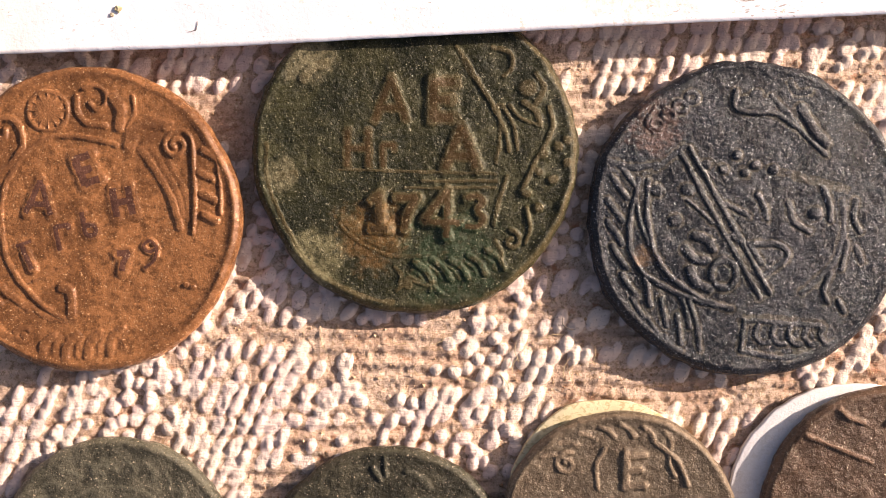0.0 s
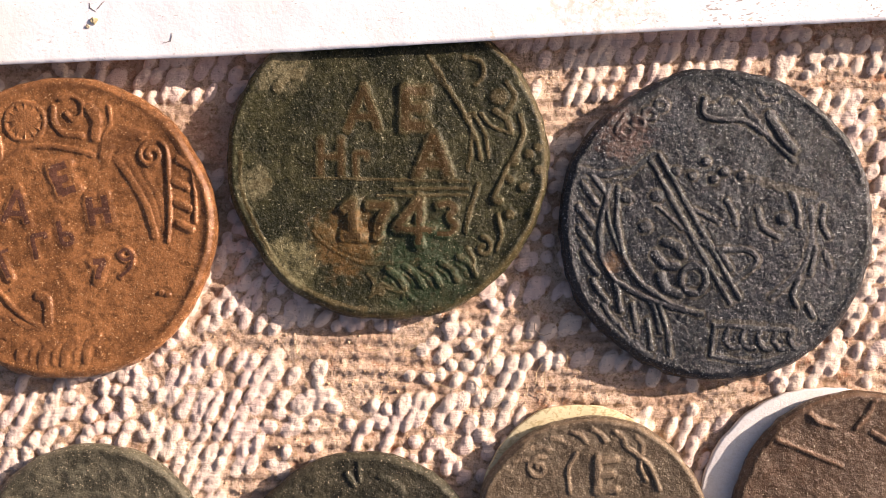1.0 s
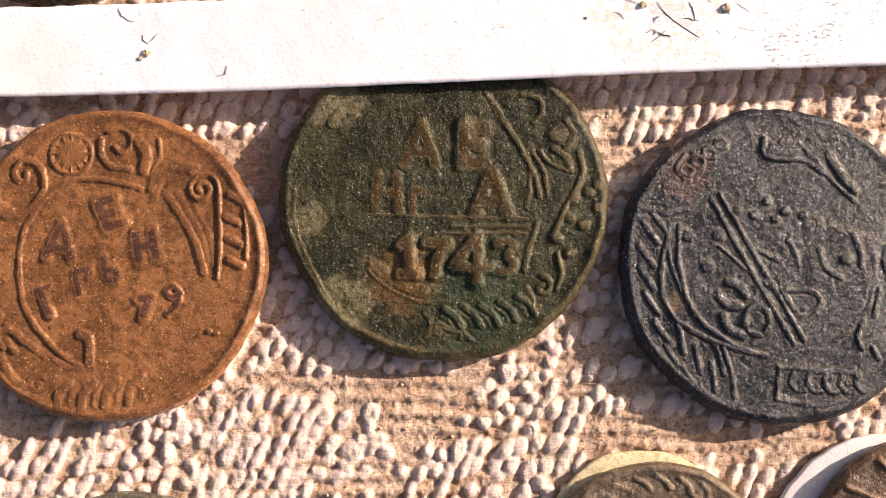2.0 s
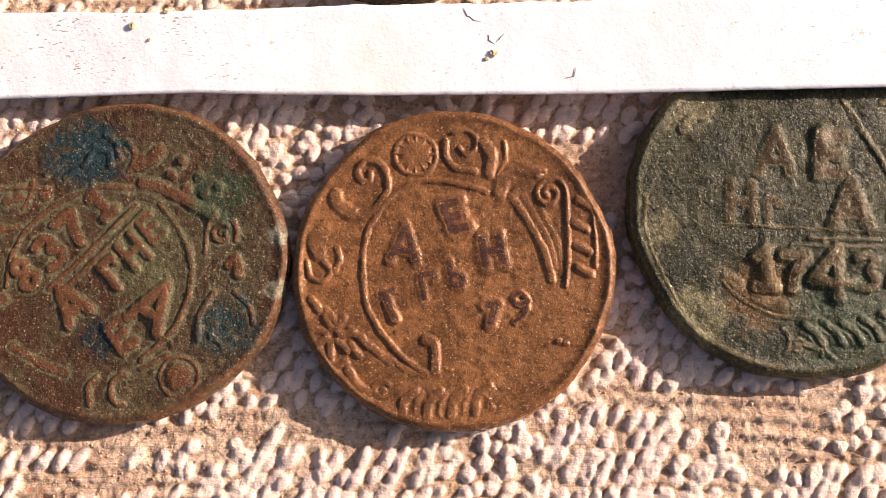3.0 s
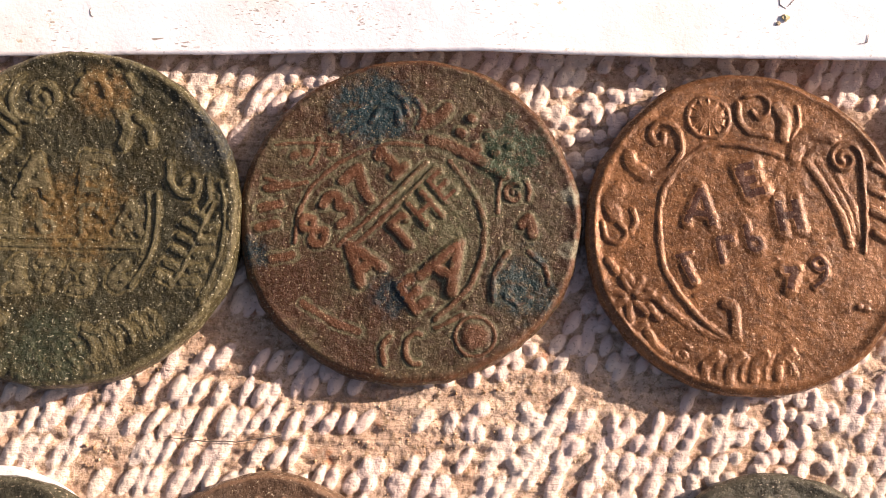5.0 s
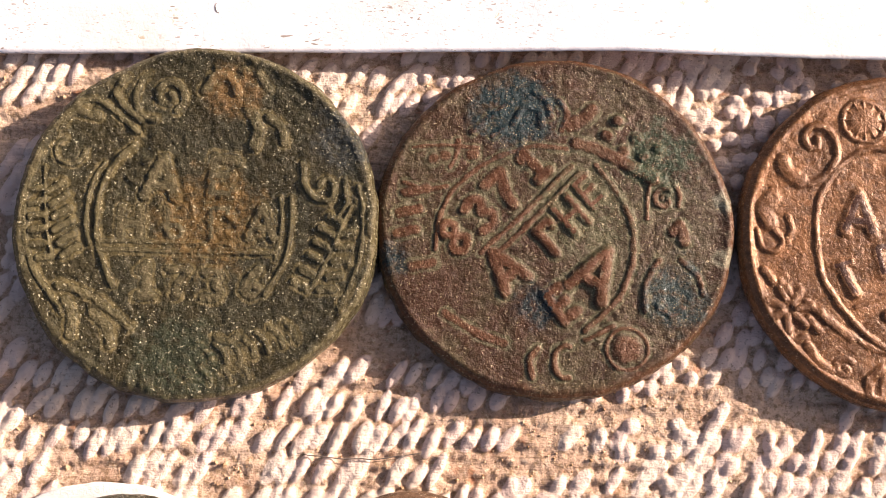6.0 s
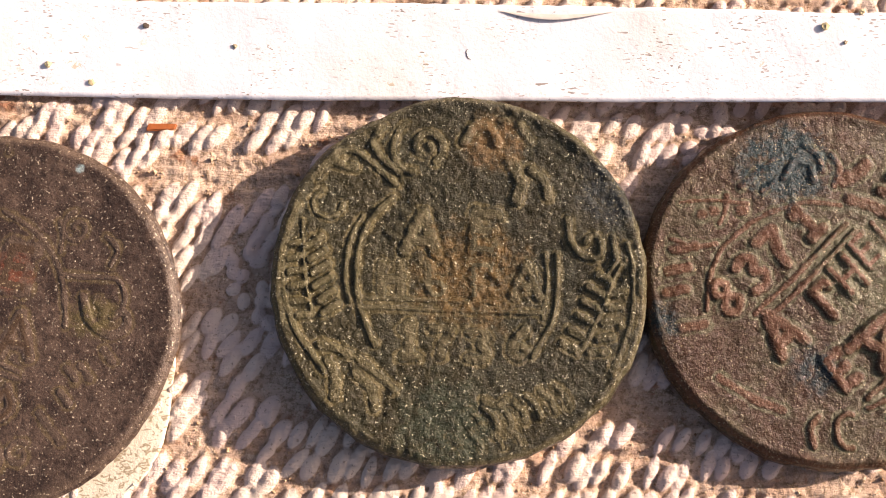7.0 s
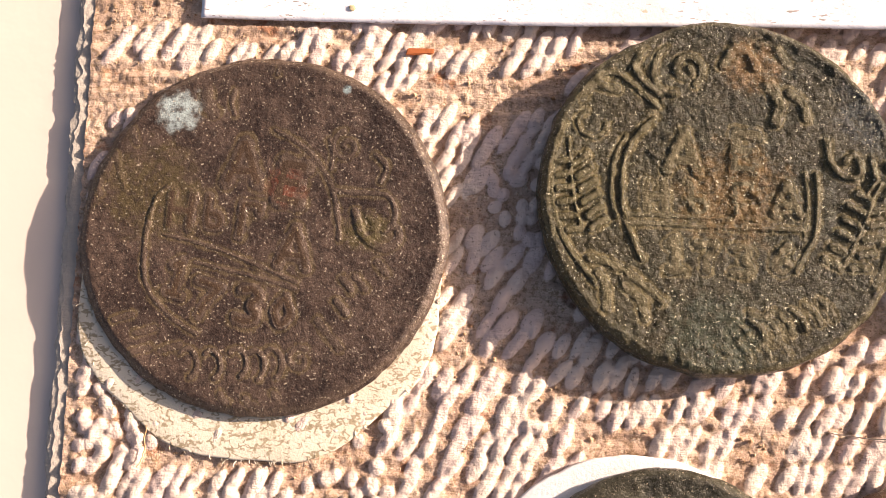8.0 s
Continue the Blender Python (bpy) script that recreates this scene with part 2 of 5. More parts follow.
def ragged_board():
    """The card under the wallpaper, with an uneven, layered cut edge."""
    x0, x1, y0, y1 = BOARD
    t = np.linspace(0, 1, 400, endpoint=False)
    edge = np.concatenate([np.stack([x0 + (x1 - x0) * t, 0 * t + y0], 1), np.stack([0 * t + x1, y0 + (y1 - y0) * t], 1),
                           np.stack([x1 - (x1 - x0) * t, 0 * t + y1], 1), np.stack([0 * t + x0, y1 - (y1 - y0) * t], 1)])
    edge[:, 0] = askew(edge[:, 0], edge[:, 1])
    rings = []
    levels = ((-0.6, 0.3), (-0.12, 0.45), (0.0, 0.9), (0.10, 1.35), (0.18, 1.1), (0.25, 1.2), (0.32, 0.75), (0.40, 0.85), (CARD - 0.16, 0.1))
    for k, (z, out) in enumerate(levels):
        w = (smooth_noise(edge[:, 0] * 0.9 + 40 * k, edge[:, 1] * 0.9, 5) - 0.5) * 0.45 + (smooth_noise(edge[:, 0] * 3 + 40 * k, edge[:, 1] * 3, 6) - 0.5) * 0.25
        c = np.array([(x0 + x1) / 2, (y0 + y1) / 2])
        way = np.sign(edge - c) * (np.abs(edge - c) > np.array([(x1 - x0), (y1 - y0)]) / 2 * 0.985)
        rings.append(np.column_stack([edge + way * (out + w)[:, None], np.full(len(edge), z)]))
    n, m = len(edge), len(levels)
    v = np.concatenate(rings)
    return mesh_from("card", v, [grid_faces(m, n, True), np.arange((m - 1) * n, m * n)[None], np.arange(n)[::-1][None]], card_material(), False)


part("card", ragged_board(), board, "grey card with a rough cut edge")


def bead_places():
    """Foam beads strung along slanting ropes; bands of them are missing, some stand alone. Columns: x, y, half length, half width, height, turn."""
    rng = np.random.default_rng(7)
    x0, x1, y0, y1 = BOARD
    lean = radians(58)
    rope, along = np.meshgrid(np.arange(x0 - 40, x1 + 40, 1.46), np.arange(0, (y1 - y0) / math.sin(lean), 0.97), indexing="ij")
    step = np.rint(along / 0.97).astype(int).ravel()
    along = along + rng.normal(0, 0.16, rope.shape[0])[:, None]
    cy = y0 + along * math.sin(lean)
    cx = rope + along * math.cos(lean) + 0.9 * np.sin(cy * 0.19 + 1) + 0.25 * rng.normal(size=rope.shape[0])[:, None]
    cx, cy = (cx + rng.normal(0, 0.16, cx.shape)).ravel(), (cy + rng.normal(0, 0.20, cx.shape)).ravel()
    band = smooth_noise(cx / 17 + 40, cy / 1.9 + 7, 12) * 0.62 + smooth_noise(cx / 5, cy / 4, 13) * 0.38
    band += 0.22 * np.cos((cy + 16.5) * 2 * np.pi / 4.1) * np.exp(-((cx + 8) / 15) ** 2 - ((cy + 17) / 6) ** 2)     # two clear rows in front of the brown coin
    edge = cx + 14 * (smooth_noise(cx / 12, cy / 12, 15) - 0.5)
    rows = (edge < -6) & (edge > -36)       # single rows of long beads here, ropes of short ones elsewhere
    loose = (smooth_noise(cx / 8 + 20, cy / 6, 11) > 0.60) & ~rows
    between = np.where(rows, step % 3 > 0, step % 2 == 1)
    ok = (band > np.where(rows, 0.41, 0.365)) & (~between | loose) & (rng.random(cx.size) > np.where(loose, 0.22, 0.06)) & (cx > x0 + 1.2) & (cx < x1 - 1.2) & (cy > y0 + 1.2) & (cy < y1 - 1.2)
    cx, cy, loose, rows = cx[ok], cy[ok], loose[ok], rows[ok]
    n = cx.size
    cx, cy = cx + np.where(loose, rng.normal(0, 0.3, n), 0), cy + np.where(loose, rng.normal(0, 0.3, n), 0)
    half = np.where(loose, rng.uniform(0.62, 0.85, n), rng.uniform(0.90, 1.40, n) + 0.32 * (rows | (cx < -30)))
    wide = np.where(loose, rng.uniform(0.52, 0.72, n), rng.uniform(0.48, 0.74, n))
    tall = rng.uniform(0.34, 0.58, n)
    turn = lean + rng.normal(0, 0.10, n) + np.where(loose, rng.normal(0, 0.35, n), 0)
    t = np.linspace(0, 1, 8)                # one long unbroken rope
    rope = np.stack([9.0 + 4.5 * t, -21.1 + 6.8 * t, 0 * t + 1.25, 0.56 + 0.05 * np.sin(9 * t), 0 * t + 0.5, 0 * t + 0.985], 1)
    return np.concatenate([np.stack([cx, cy, half, wide, tall, turn], 1), rope])


GROUND = {}


def wallpaper_sheet():
    """Embossed paper: sandy ground with cross ridges, and foam beads that melt into it."""
    x0, x1, y0, y1 = BOARD
    xs = np.arange(x0, x1 + 0.1, 0.17)
    ys = np.concatenate([np.arange(y0, -31, 0.6), np.arange(-31, 29, 0.17), np.arange(29, y1 + 0.3, 0.6)])
    x, y = np.meshgrid(xs, ys)
    bend = smooth_noise(x / 9, y / 9, 1) * 1.6
    ridges = (0.5 + 0.5 * np.sin((y + bend) * 2 * np.pi / 1.3)) * smooth_noise(x / 6, y / 3, 21)
    z = 0.34 * ridges + 0.18 * (smooth_noise(x / 1.0, y / 0.7, 2) - 0.5) + 0.15 * (smooth_noise(x / 0.48, y / 0.42, 3) - 0.5) + 0.15 * (smooth_noise(x / 0.24, y / 0.24, 6) - 0.5)
    z += 0.15 * (smooth_noise(x / 4, y / 4, 4) - 0.5)
    z = np.maximum(z, -0.10 + 0.25 * z)
    foam = np.zeros(x.shape)
    dome = np.full(x.shape, -1.0)
    for bx, by, half, wide, tall, turn in bead_places():
        i0, i1 = np.searchsorted(xs, (bx - 2.0, bx + 2.0))
        j0, j1 = np.searchsorted(ys, (by - 2.0, by + 2.0))
        dx, dy = x[j0:j1, i0:i1] - bx, y[j0:j1, i0:i1] - by
        c, s = math.cos(turn), math.sin(turn)
        q = ((dx * c + dy * s) / half) ** 2 + ((dy * c - dx * s) / wide) ** 2
        h = tall * np.sqrt(np.clip(1 - q, 0, 1)) - np.clip(q - 1, 0, 1) * 0.3
        dome[j0:j1, i0:i1] = np.maximum(dome[j0:j1, i0:i1], np.where(q < 1.3, h, -1))
        foam[j0:j1, i0:i1] = np.maximum(foam[j0:j1, i0:i1], np.clip(1.25 - q, 0, 1))
    lumpy = dome + 0.24 * (smooth_noise(x / 0.6, y / 0.6, 7) - 0.5) + 0.07 * (smooth_noise(x / 0.26, y / 0.26, 8) - 0.5)
    k = 0.20
    mixed = np.clip(0.5 + 0.5 * (lumpy - z) / k, 0, 1)
    z = np.where(dome > -0.5, z * (1 - mixed) + lumpy * mixed + k * mixed * (1 - mixed), z)
    GROUND.update(xs=xs, ys=ys, z=z, foam=foam)
    v = np.stack([askew(x, y), y, z + CARD], -1).reshape(-1, 3)
    me = mesh_from("wallpaper", v, grid_faces(len(ys), len(xs)), wallpaper_material())
    me.attributes.new("foam", "FLOAT", "POINT").data.foreach_set("value", foam.ravel().astype(np.float32))
    return me


part("wallpaper", wallpaper_sheet(), board, "embossed wallpaper with cream foam beads on sandy pink ground")


def sand_material():
    n = Nodes("sand_grain", 0.85, specular=0.3)
    c = n.mix(n.island(), (0.30, 0.17, 0.085), (0.66, 0.50, 0.33))
    return n.finish(n.mix(n.step(n.noise(3, 2), 0.55, 0.7, 0, 0.6), c, (0.22, 0.12, 0.06)))


def sand():
    """Loose grains of soil that lie in the hollows between the beads."""
    rng = np.random.default_rng(19)
    n = 15000
    i, j = rng.integers(0, len(GROUND["xs"]), n), np.searchsorted(GROUND["ys"], rng.uniform(-29, 28, n))
    x, y, z, foam = GROUND["xs"][i], GROUND["ys"][j], GROUND["z"][j, i], GROUND["foam"][j, i]
    drift = smooth_noise(x / 6 + 3, y / 4 + 8, 31)
    ok = (foam < 0.25) & (drift + rng.uniform(-0.25, 0.25, n) > 0.42) & (x > BOARD[0] + 1)
    x, y, z = x[ok], y[ok], z[ok]
    n = x.size
    size = rng.uniform(0.05, 0.13, n) * (1 + 0.8 * (rng.random(n) > 0.93))
    unit = np.array([[1, 0, 0], [0, 1, 0], [-1, 0, 0], [0, -1, 0], [0, 0, 1], [0, 0, -1.0]])
    v = unit[None] * size[:, None, None] * rng.uniform(0.6, 1.3, (n, 6, 1))
    a = rng.uniform(0, 6.3, n)
    c, s = np.cos(a)[:, None], np.sin(a)[:, None]
    v = np.stack([askew(x, y)[:, None] + v[..., 0] * c - v[..., 1] * s, y[:, None] + v[..., 0] * s + v[..., 1] * c, CARD + (z + size * 0.35)[:, None] + v[..., 2]], -1)
    f = np.array([[0, 1, 4], [1, 2, 4], [2, 3, 4], [3, 0, 4], [1, 0, 5], [2, 1, 5], [3, 2, 5], [0, 3, 5]])
    return mesh_from("sand", v.reshape(-1, 3), (f[None] + (np.arange(n) * 6)[:, None, None]).reshape(-1, 3), sand_material(), False)


grit = new("sand", sand())
grit.matrix_world = pose(0, 0, -CARD * MM)
tagged(grit, "loose brown sand grains scattered over the wallpaper", "sand", kind="stuff")


# ---- coins ----
def arc(cx, cy, rx, ry, a0, a1, n=26):
    t = np.radians(np.linspace(a0, a1, n))
    return np.stack([cx + rx * np.cos(t), cy - ry * np.sin(t)], 1)


def spiral(cx, cy, r, turns=1.4, start=0, way=1, n=30):
    t = np.linspace(0, 1, n)
    a, q = np.radians(start) + way * t * turns * 2 * np.pi, r * (1 - 0.8 * t)
    return np.stack([cx + q * np.cos(a), cy - q * np.sin(a)], 1)


def curve(*p):
    """A smooth curve near three or more points, or a straight line through two."""
    p = np.array(p, float).reshape(-1, 2)
    if len(p) == 2:
        return p[0] + (p[1] - p[0]) * np.linspace(0, 1, 9)[:, None]
    t, u = np.linspace(0, len(p) - 1, 10 * (len(p) - 1) + 1), np.arange(len(p))
    q = np.stack([np.interp(t, u, p[:, k]) for k in (0, 1)], 1)
    for _ in range(12):
        q[1:-1] = 0.5 * q[1:-1] + 0.25 * (q[:-2] + q[2:])
    return q


# letters and numerals as pen strokes in a box one unit high, y down
GLYPHS = {
    "A": [((-.38, .5), (0, -.5), (.38, .5)), ((-.25, .2), (.25, .2))],
    "E": [((-.22, -.5), (-.22, .5)), ((-.22, -.45), (.3, -.45)), ((-.22, 0), (.2, 0)), ((-.22, .45), (.3, .45))],
    "H": [((-.28, -.5), (-.28, .5)), ((.28, -.5), (.28, .5)), ((-.28, 0), (.28, 0))],
    "b": [((-.2, -.5), (-.2, .45), (.15, .45), (.25, .25), (.15, .05), (-.2, .05))],
    "G": [((-.2, .5), (-.2, -.45), (.3, -.45), (.3, -.25))],
    "I": [((0, -.5), (0, .5))],
    "1": [((-.18, -.3), (.02, -.48), (.02, .48)), ((-.2, .48), (.25, .48))],
    "7": [((-.3, -.42), (.3, -.42), (.02, .1), (-.05, .5))],
    "3": [((-.28, -.4), (.05, -.5), (.28, -.3), (.02, -.02), (.3, .2), (.1, .48), (-.3, .42))],
    "4": [((.12, .55), (.12, -.55), (-.42, .2), (.42, .2))],
    "9": [((.25, -.2), (0, -.02), (-.25, -.22), (0, -.45), (.25, -.2), (.2, .2), (-.12, .48))],
    "6": [((.2, -.48), (-.2, -.15), (-.25, .2), (0, .45), (.26, .2), (0, -.02), (-.25, .2))],
    "8": [((0, -.02), (-.22, -.25), (0, -.48), (.22, -.25), (0, -.02), (-.27, .24), (0, .48), (.27, .24), (0, -.02))],
    "0": [((0, -.48), (-.3, 0), (0, .48), (.3, 0), (0, -.48))],
}


class Die:
    """The drawing that a coin was struck from, y down, round (cx, cy): the coin's radius in drawing units is 1000 / axes, and tip is the slant of the sheet."""

    def __init__(self, cx, cy, axes, tip=(0, 0), depth=0.6, dish=0.0):
        self.depth, self.dish = depth, dish
        self.c, self.strokes = np.array([cx, cy], float), []
        self.axes, self.tip = np.array(axes, float).reshape(2, 2).T / 1000, np.array(tip, float) / 1000
        self.r = 1 / math.sqrt(abs(np.linalg.det(self.axes)))

    def unit(self, q):
        q = q - self.c
        return (q @ self.axes) / (1 + q @ self.tip)[:, None]

    def add(self, name, lines, width, height, glyph=False):
        """A raised mark of one or more lines; a negative height cuts it in."""
        todo = [self.unit(q) for q in lines]
        todo = [q + 0.010 * np.stack([smooth_noise(q[:, 0] * 5 + 9, q[:, 1] * 5 + 3, 77) - 0.5, smooth_noise(q[:, 0] * 5 + 2, q[:, 1] * 5 + 8, 78) - 0.5], 1) for q in todo]
        todo = [q * np.minimum(1, 0.95 / (np.hypot(q[:, :1], q[:, 1:]) + 1e-9)) for q in todo]
        self.strokes.append((name, todo, width / self.r, height, glyph))
        return self

    def text(self, chars, x, y, size, turn=0, step=0.9, width=0.15, height=0.26):
        c, s = math.cos(radians(turn)), math.sin(radians(turn))
        for k, ch in enumerate(chars):
            ox, oy = x + k * step * size * c, y + k * step * size * s
            lines = []
            for pen in GLYPHS[ch]:
                q = np.array(pen) * size
                q = np.stack([ox + q[:, 0] * c - q[:, 1] * s, oy + q[:, 0] * s + q[:, 1] * c], 1)
                lines.append(curve(*q.ravel()) if ch in "3968b0" else np.concatenate([curve(*q[i].tolist(), *q[i + 1].tolist()) for i in range(len(q) - 1)]))
            self.add("numeral" if ch.isdigit() else "letter", lines, width * size, height, True)
        return self

    def dots(self, name, places, r, height=0.2):
        for x, y in places:
            self.add(name, [curve(x - 1.5, y, x + 1.5, y)], r, height)
        return self

    def ear(self, name, places, reach, turn, width, height=0.2):
        """Short parallel grains of a wheat ear."""
        w = reach / 2 * np.array([math.cos(radians(turn)), -math.sin(radians(turn))])
        for x, y in places:
            self.add(name, [curve(x - w[0], y - w[1], x + w[0], y + w[1])], width, height)
        return self

    def leaves(self, name, cx, cy, rx, ry, a0, a1, count, length, lean, width, height=0.16):
        """A row of slanting leaflets along an arc."""
        for a in np.linspace(a0, a1, count):
            p = arc(cx, cy, rx, ry, a, a, 1)[0]
            q = np.radians(a + lean)
            w = length * np.array([math.cos(q), -math.sin(q)])
            self.add(name, [curve(*(p - w / 2), *(p + np.array([-w[1], w[0]]) * 0.15), *(p + w / 2))], width, height)
        return self


def near_line(x, y, line, reach):
    """Distance of points from a line of pieces, infinite beyond reach."""
    best = np.full(x.shape, np.inf)
    box = (x > line[:, 0].min() - reach) & (x < line[:, 0].max() + reach) & (y > line[:, 1].min() - reach) & (y < line[:, 1].max() + reach)
    if box.any():
        bx, by = x[box], y[box]
        low = np.full(bx.shape, np.inf)
        for (ax, ay), (cx, cy) in zip(line[:-1], line[1:]):
            dx, dy = cx - ax, cy - ay
            t = np.clip(((bx - ax) * dx + (by - ay) * dy) / (dx * dx + dy * dy + 1e-12), 0, 1)
            low = np.minimum(low, (bx - ax - t * dx) ** 2 + (by - ay - t * dy) ** 2)
        best[box] = np.sqrt(low)
    return best


def relief(die, x, y, seed, rim, swell, pits):
    """Height in millimetres, how worn, and the band for trapped dirt and painted edge highlights, 0 to 1, of the struck
    face at unit places x, y.
    """
    up, wear_glint, dirt = np.zeros(x.shape), np.zeros(x.shape), np.zeros(x.shape)
    fray = 0.006 * (smooth_noise(x * 22 + 5, y * 22, seed + 12) - 0.5) + 0.006 * (smooth_noise(x * 45, y * 45 + 3, seed + 13) - 0.5)
    for _, lines, w, full, _ in die.strokes:
        h = full * die.depth
        d = np.min([near_line(x, y, q, w + 0.05) for q in lines], 0) + fray
        f = np.clip((1.20 - d / w) / 0.75, 0, 1)
        f = f * f * (3 - 2 * f) * (0.5 + 0.5 * np.sqrt(np.clip(1 - (d / (1.2 * w)) ** 2, 0, 1)))
        h *= np.clip(w / 0.022, 0.85, 2.0) ** 0.6 if h > 0 else 1
        up = np.where(h > 0, np.maximum(up, h * f), up)
        wear_glint = np.maximum(wear_glint, f) if h > 0 else wear_glint
        # narrow band beside each stroke, coloured as both dirt and bright edge
        dirt = np.maximum(dirt, np.clip((w + 0.034 - d) / 0.024, 0, 1))
        if h < 0:
            up = up + h * f
    r = np.hypot(x, y)
    edge = np.clip((r - 0.90) / 0.07, 0, 1)
    worn = smooth_noise(x * 2.2 + 7, y * 2.2 + 3, seed + 3)
    up = np.where(edge > 0, np.maximum(up, rim * edge * edge * (0.4 + worn)), up)
    wear_glint = np.maximum(wear_glint, 0.8 * edge * worn)
    up = up * np.clip(1.9 * smooth_noise(x * 2.6 + 4, y * 2.6, seed + 1), 0.78, 1.2) * (0.7 + 0.6 * smooth_noise(x * 9 + 4, y * 9, seed + 8))
    up += swell * (smooth_noise(x * 2.5, y * 2.5, seed) - 0.5) + 0.7 * swell * (smooth_noise(x * 9, y * 9, seed + 2) - 0.5)
    up += die.dish * r * r                  # a bent flan
    crust = smooth_noise(x * 3.3 + 50, y * 3.3, seed + 9)
    up += pits * (0.6 + 0.8 * crust) * ((smooth_noise(x * 26, y * 26, seed + 4) - 0.5) + 0.5 * (smooth_noise(x * 48 + y * 9, y * 48 - x * 9, seed + 6) - 0.5))
    return up, wear_glint, dirt * (1 - wear_glint)


def coin(name, die, x, y, rx, ry, material, raised, label, base=0.45, thick=1.95, seed=1, rim=0.22, swell=0.22, pits=0.05, turn=0.0,
         rough_edge=0.02, tilt=(0, 0), group="coins on the board", rings=148, sides=760, edge_mat=None):
    """A struck copper coin lying flat: its face carries the relief, and each letter, numeral and ornament is a part."""
    ob = thing(name, x, y, base, turn, label=label, category="coin", group=group)
    ob.matrix_world = pose(x * MM, y * MM, base * MM, tilt[0], tilt[1], turn)
    a = np.linspace(0, 2 * np.pi, sides, endpoint=False)
    out = 1 + rough_edge * (smooth_noise(2.2 * np.cos(a) + 9, 2.2 * np.sin(a) + 9, seed + 20) - 0.5) * 2
    out += 0.012 * (smooth_noise(9 * np.cos(a) + 30, 9 * np.sin(a) + 30, seed + 21) - 0.5)
    r = np.linspace(0, 1, rings + 1)[1:] ** 0.8
    ux, uy = (r[:, None] * np.cos(a)), (r[:, None] * np.sin(a))
    h, wear_glint, dirt = relief(die, ux, uy, seed, rim, swell, pits)
    h = h + thick
    drop = np.clip((r - 0.955) / 0.045, 0, 1)[:, None]
    h = h - 0.38 * drop ** 1.6
    # the bevel takes the raised tone too, a bright rim glint put into colour
    wear_glint = np.maximum(wear_glint, 1.3 * drop)
    px, py = ux * rx * out, uy * ry * out
    hc, wc, dc = relief(die, np.zeros(1), np.zeros(1), seed, rim, swell, pits)
    v = np.concatenate([np.stack([px, py, h], -1).reshape(-1, 3), [[0, 0, hc[0] + thick]]])
    mid = np.array([[sides * rings, i, (i + 1) % sides] for i in range(sides)])
    face = mesh_from("face", v, [grid_faces(rings, sides, True)[:, ::-1], mid], material, True, np.concatenate([wear_glint.ravel(), wc]), np.concatenate([dirt.ravel(), dc]))
    part("face", face, ob)
    # the edge: a slightly barrelled wall with dents, closed below
    levels = [(0.0, h[-1]), (0.012, h[-1] * 0.82), (0.016, h[-1] * 0.5), (0.008, h[-1] * 0.2), (-0.015, h[-1] * 0.0)]
    walls = []
    for k, (o, z) in enumerate(levels):
        dent = 0.014 * (smooth_noise(14 * np.cos(a) + 5 * k, 14 * np.sin(a), seed + 30 + k) - 0.5) if k else 0
        q = out * (1 + o + dent)
        walls.append(np.stack([np.cos(a) * rx * q, np.sin(a) * ry * q, z], -1))
    n = len(levels)
    wall = mesh_from("edge", np.concatenate(walls), [grid_faces(n, sides, True)[:, ::-1], np.arange((n - 1) * sides, n * sides)[::-1][None]],
                     edge_mat or material, True, np.full(n * sides, 0.55))
    part("edge", wall, ob)
    # raised marks as parts, just proud of the face
    across = np.linspace(-1, 1, 5)
    for title, lines, w, hgt, glyph in die.strokes:
        if hgt <= 0:
            continue
        vs, fs, ws, at = [], [], [], 0
        for q in lines:
            d = np.gradient(q, axis=0)
            d /= np.linalg.norm(d, axis=1)[:, None] + 1e-9
            side = np.stack([-d[:, 1], d[:, 0]], 1)
            p = q[:, None] + side[:, None] * (across * w * 0.5)[None, :, None]
            z, _, _ = relief(die, p[..., 0], p[..., 1], seed, rim, swell, pits)
            z = z + thick + (0.016 if glyph else 0.010) * (1 - across[None] ** 2 * 1.5)
            ang = np.arctan2(p[..., 1], p[..., 0])
            o = np.interp(ang % (2 * np.pi), a, out)
            vs.append(np.stack([p[..., 0] * rx * o, p[..., 1] * ry * o, z], -1).reshape(-1, 3))
            fs.append(grid_faces(len(q), 5)[:, ::-1] + at)
            ws.append(np.ones(len(q) * 5))
            at += len(q) * 5
        me = mesh_from(title, np.concatenate(vs), np.concatenate(fs), raised if glyph else material, True, np.concatenate(ws))
        part(title, me, ob)
    return ob


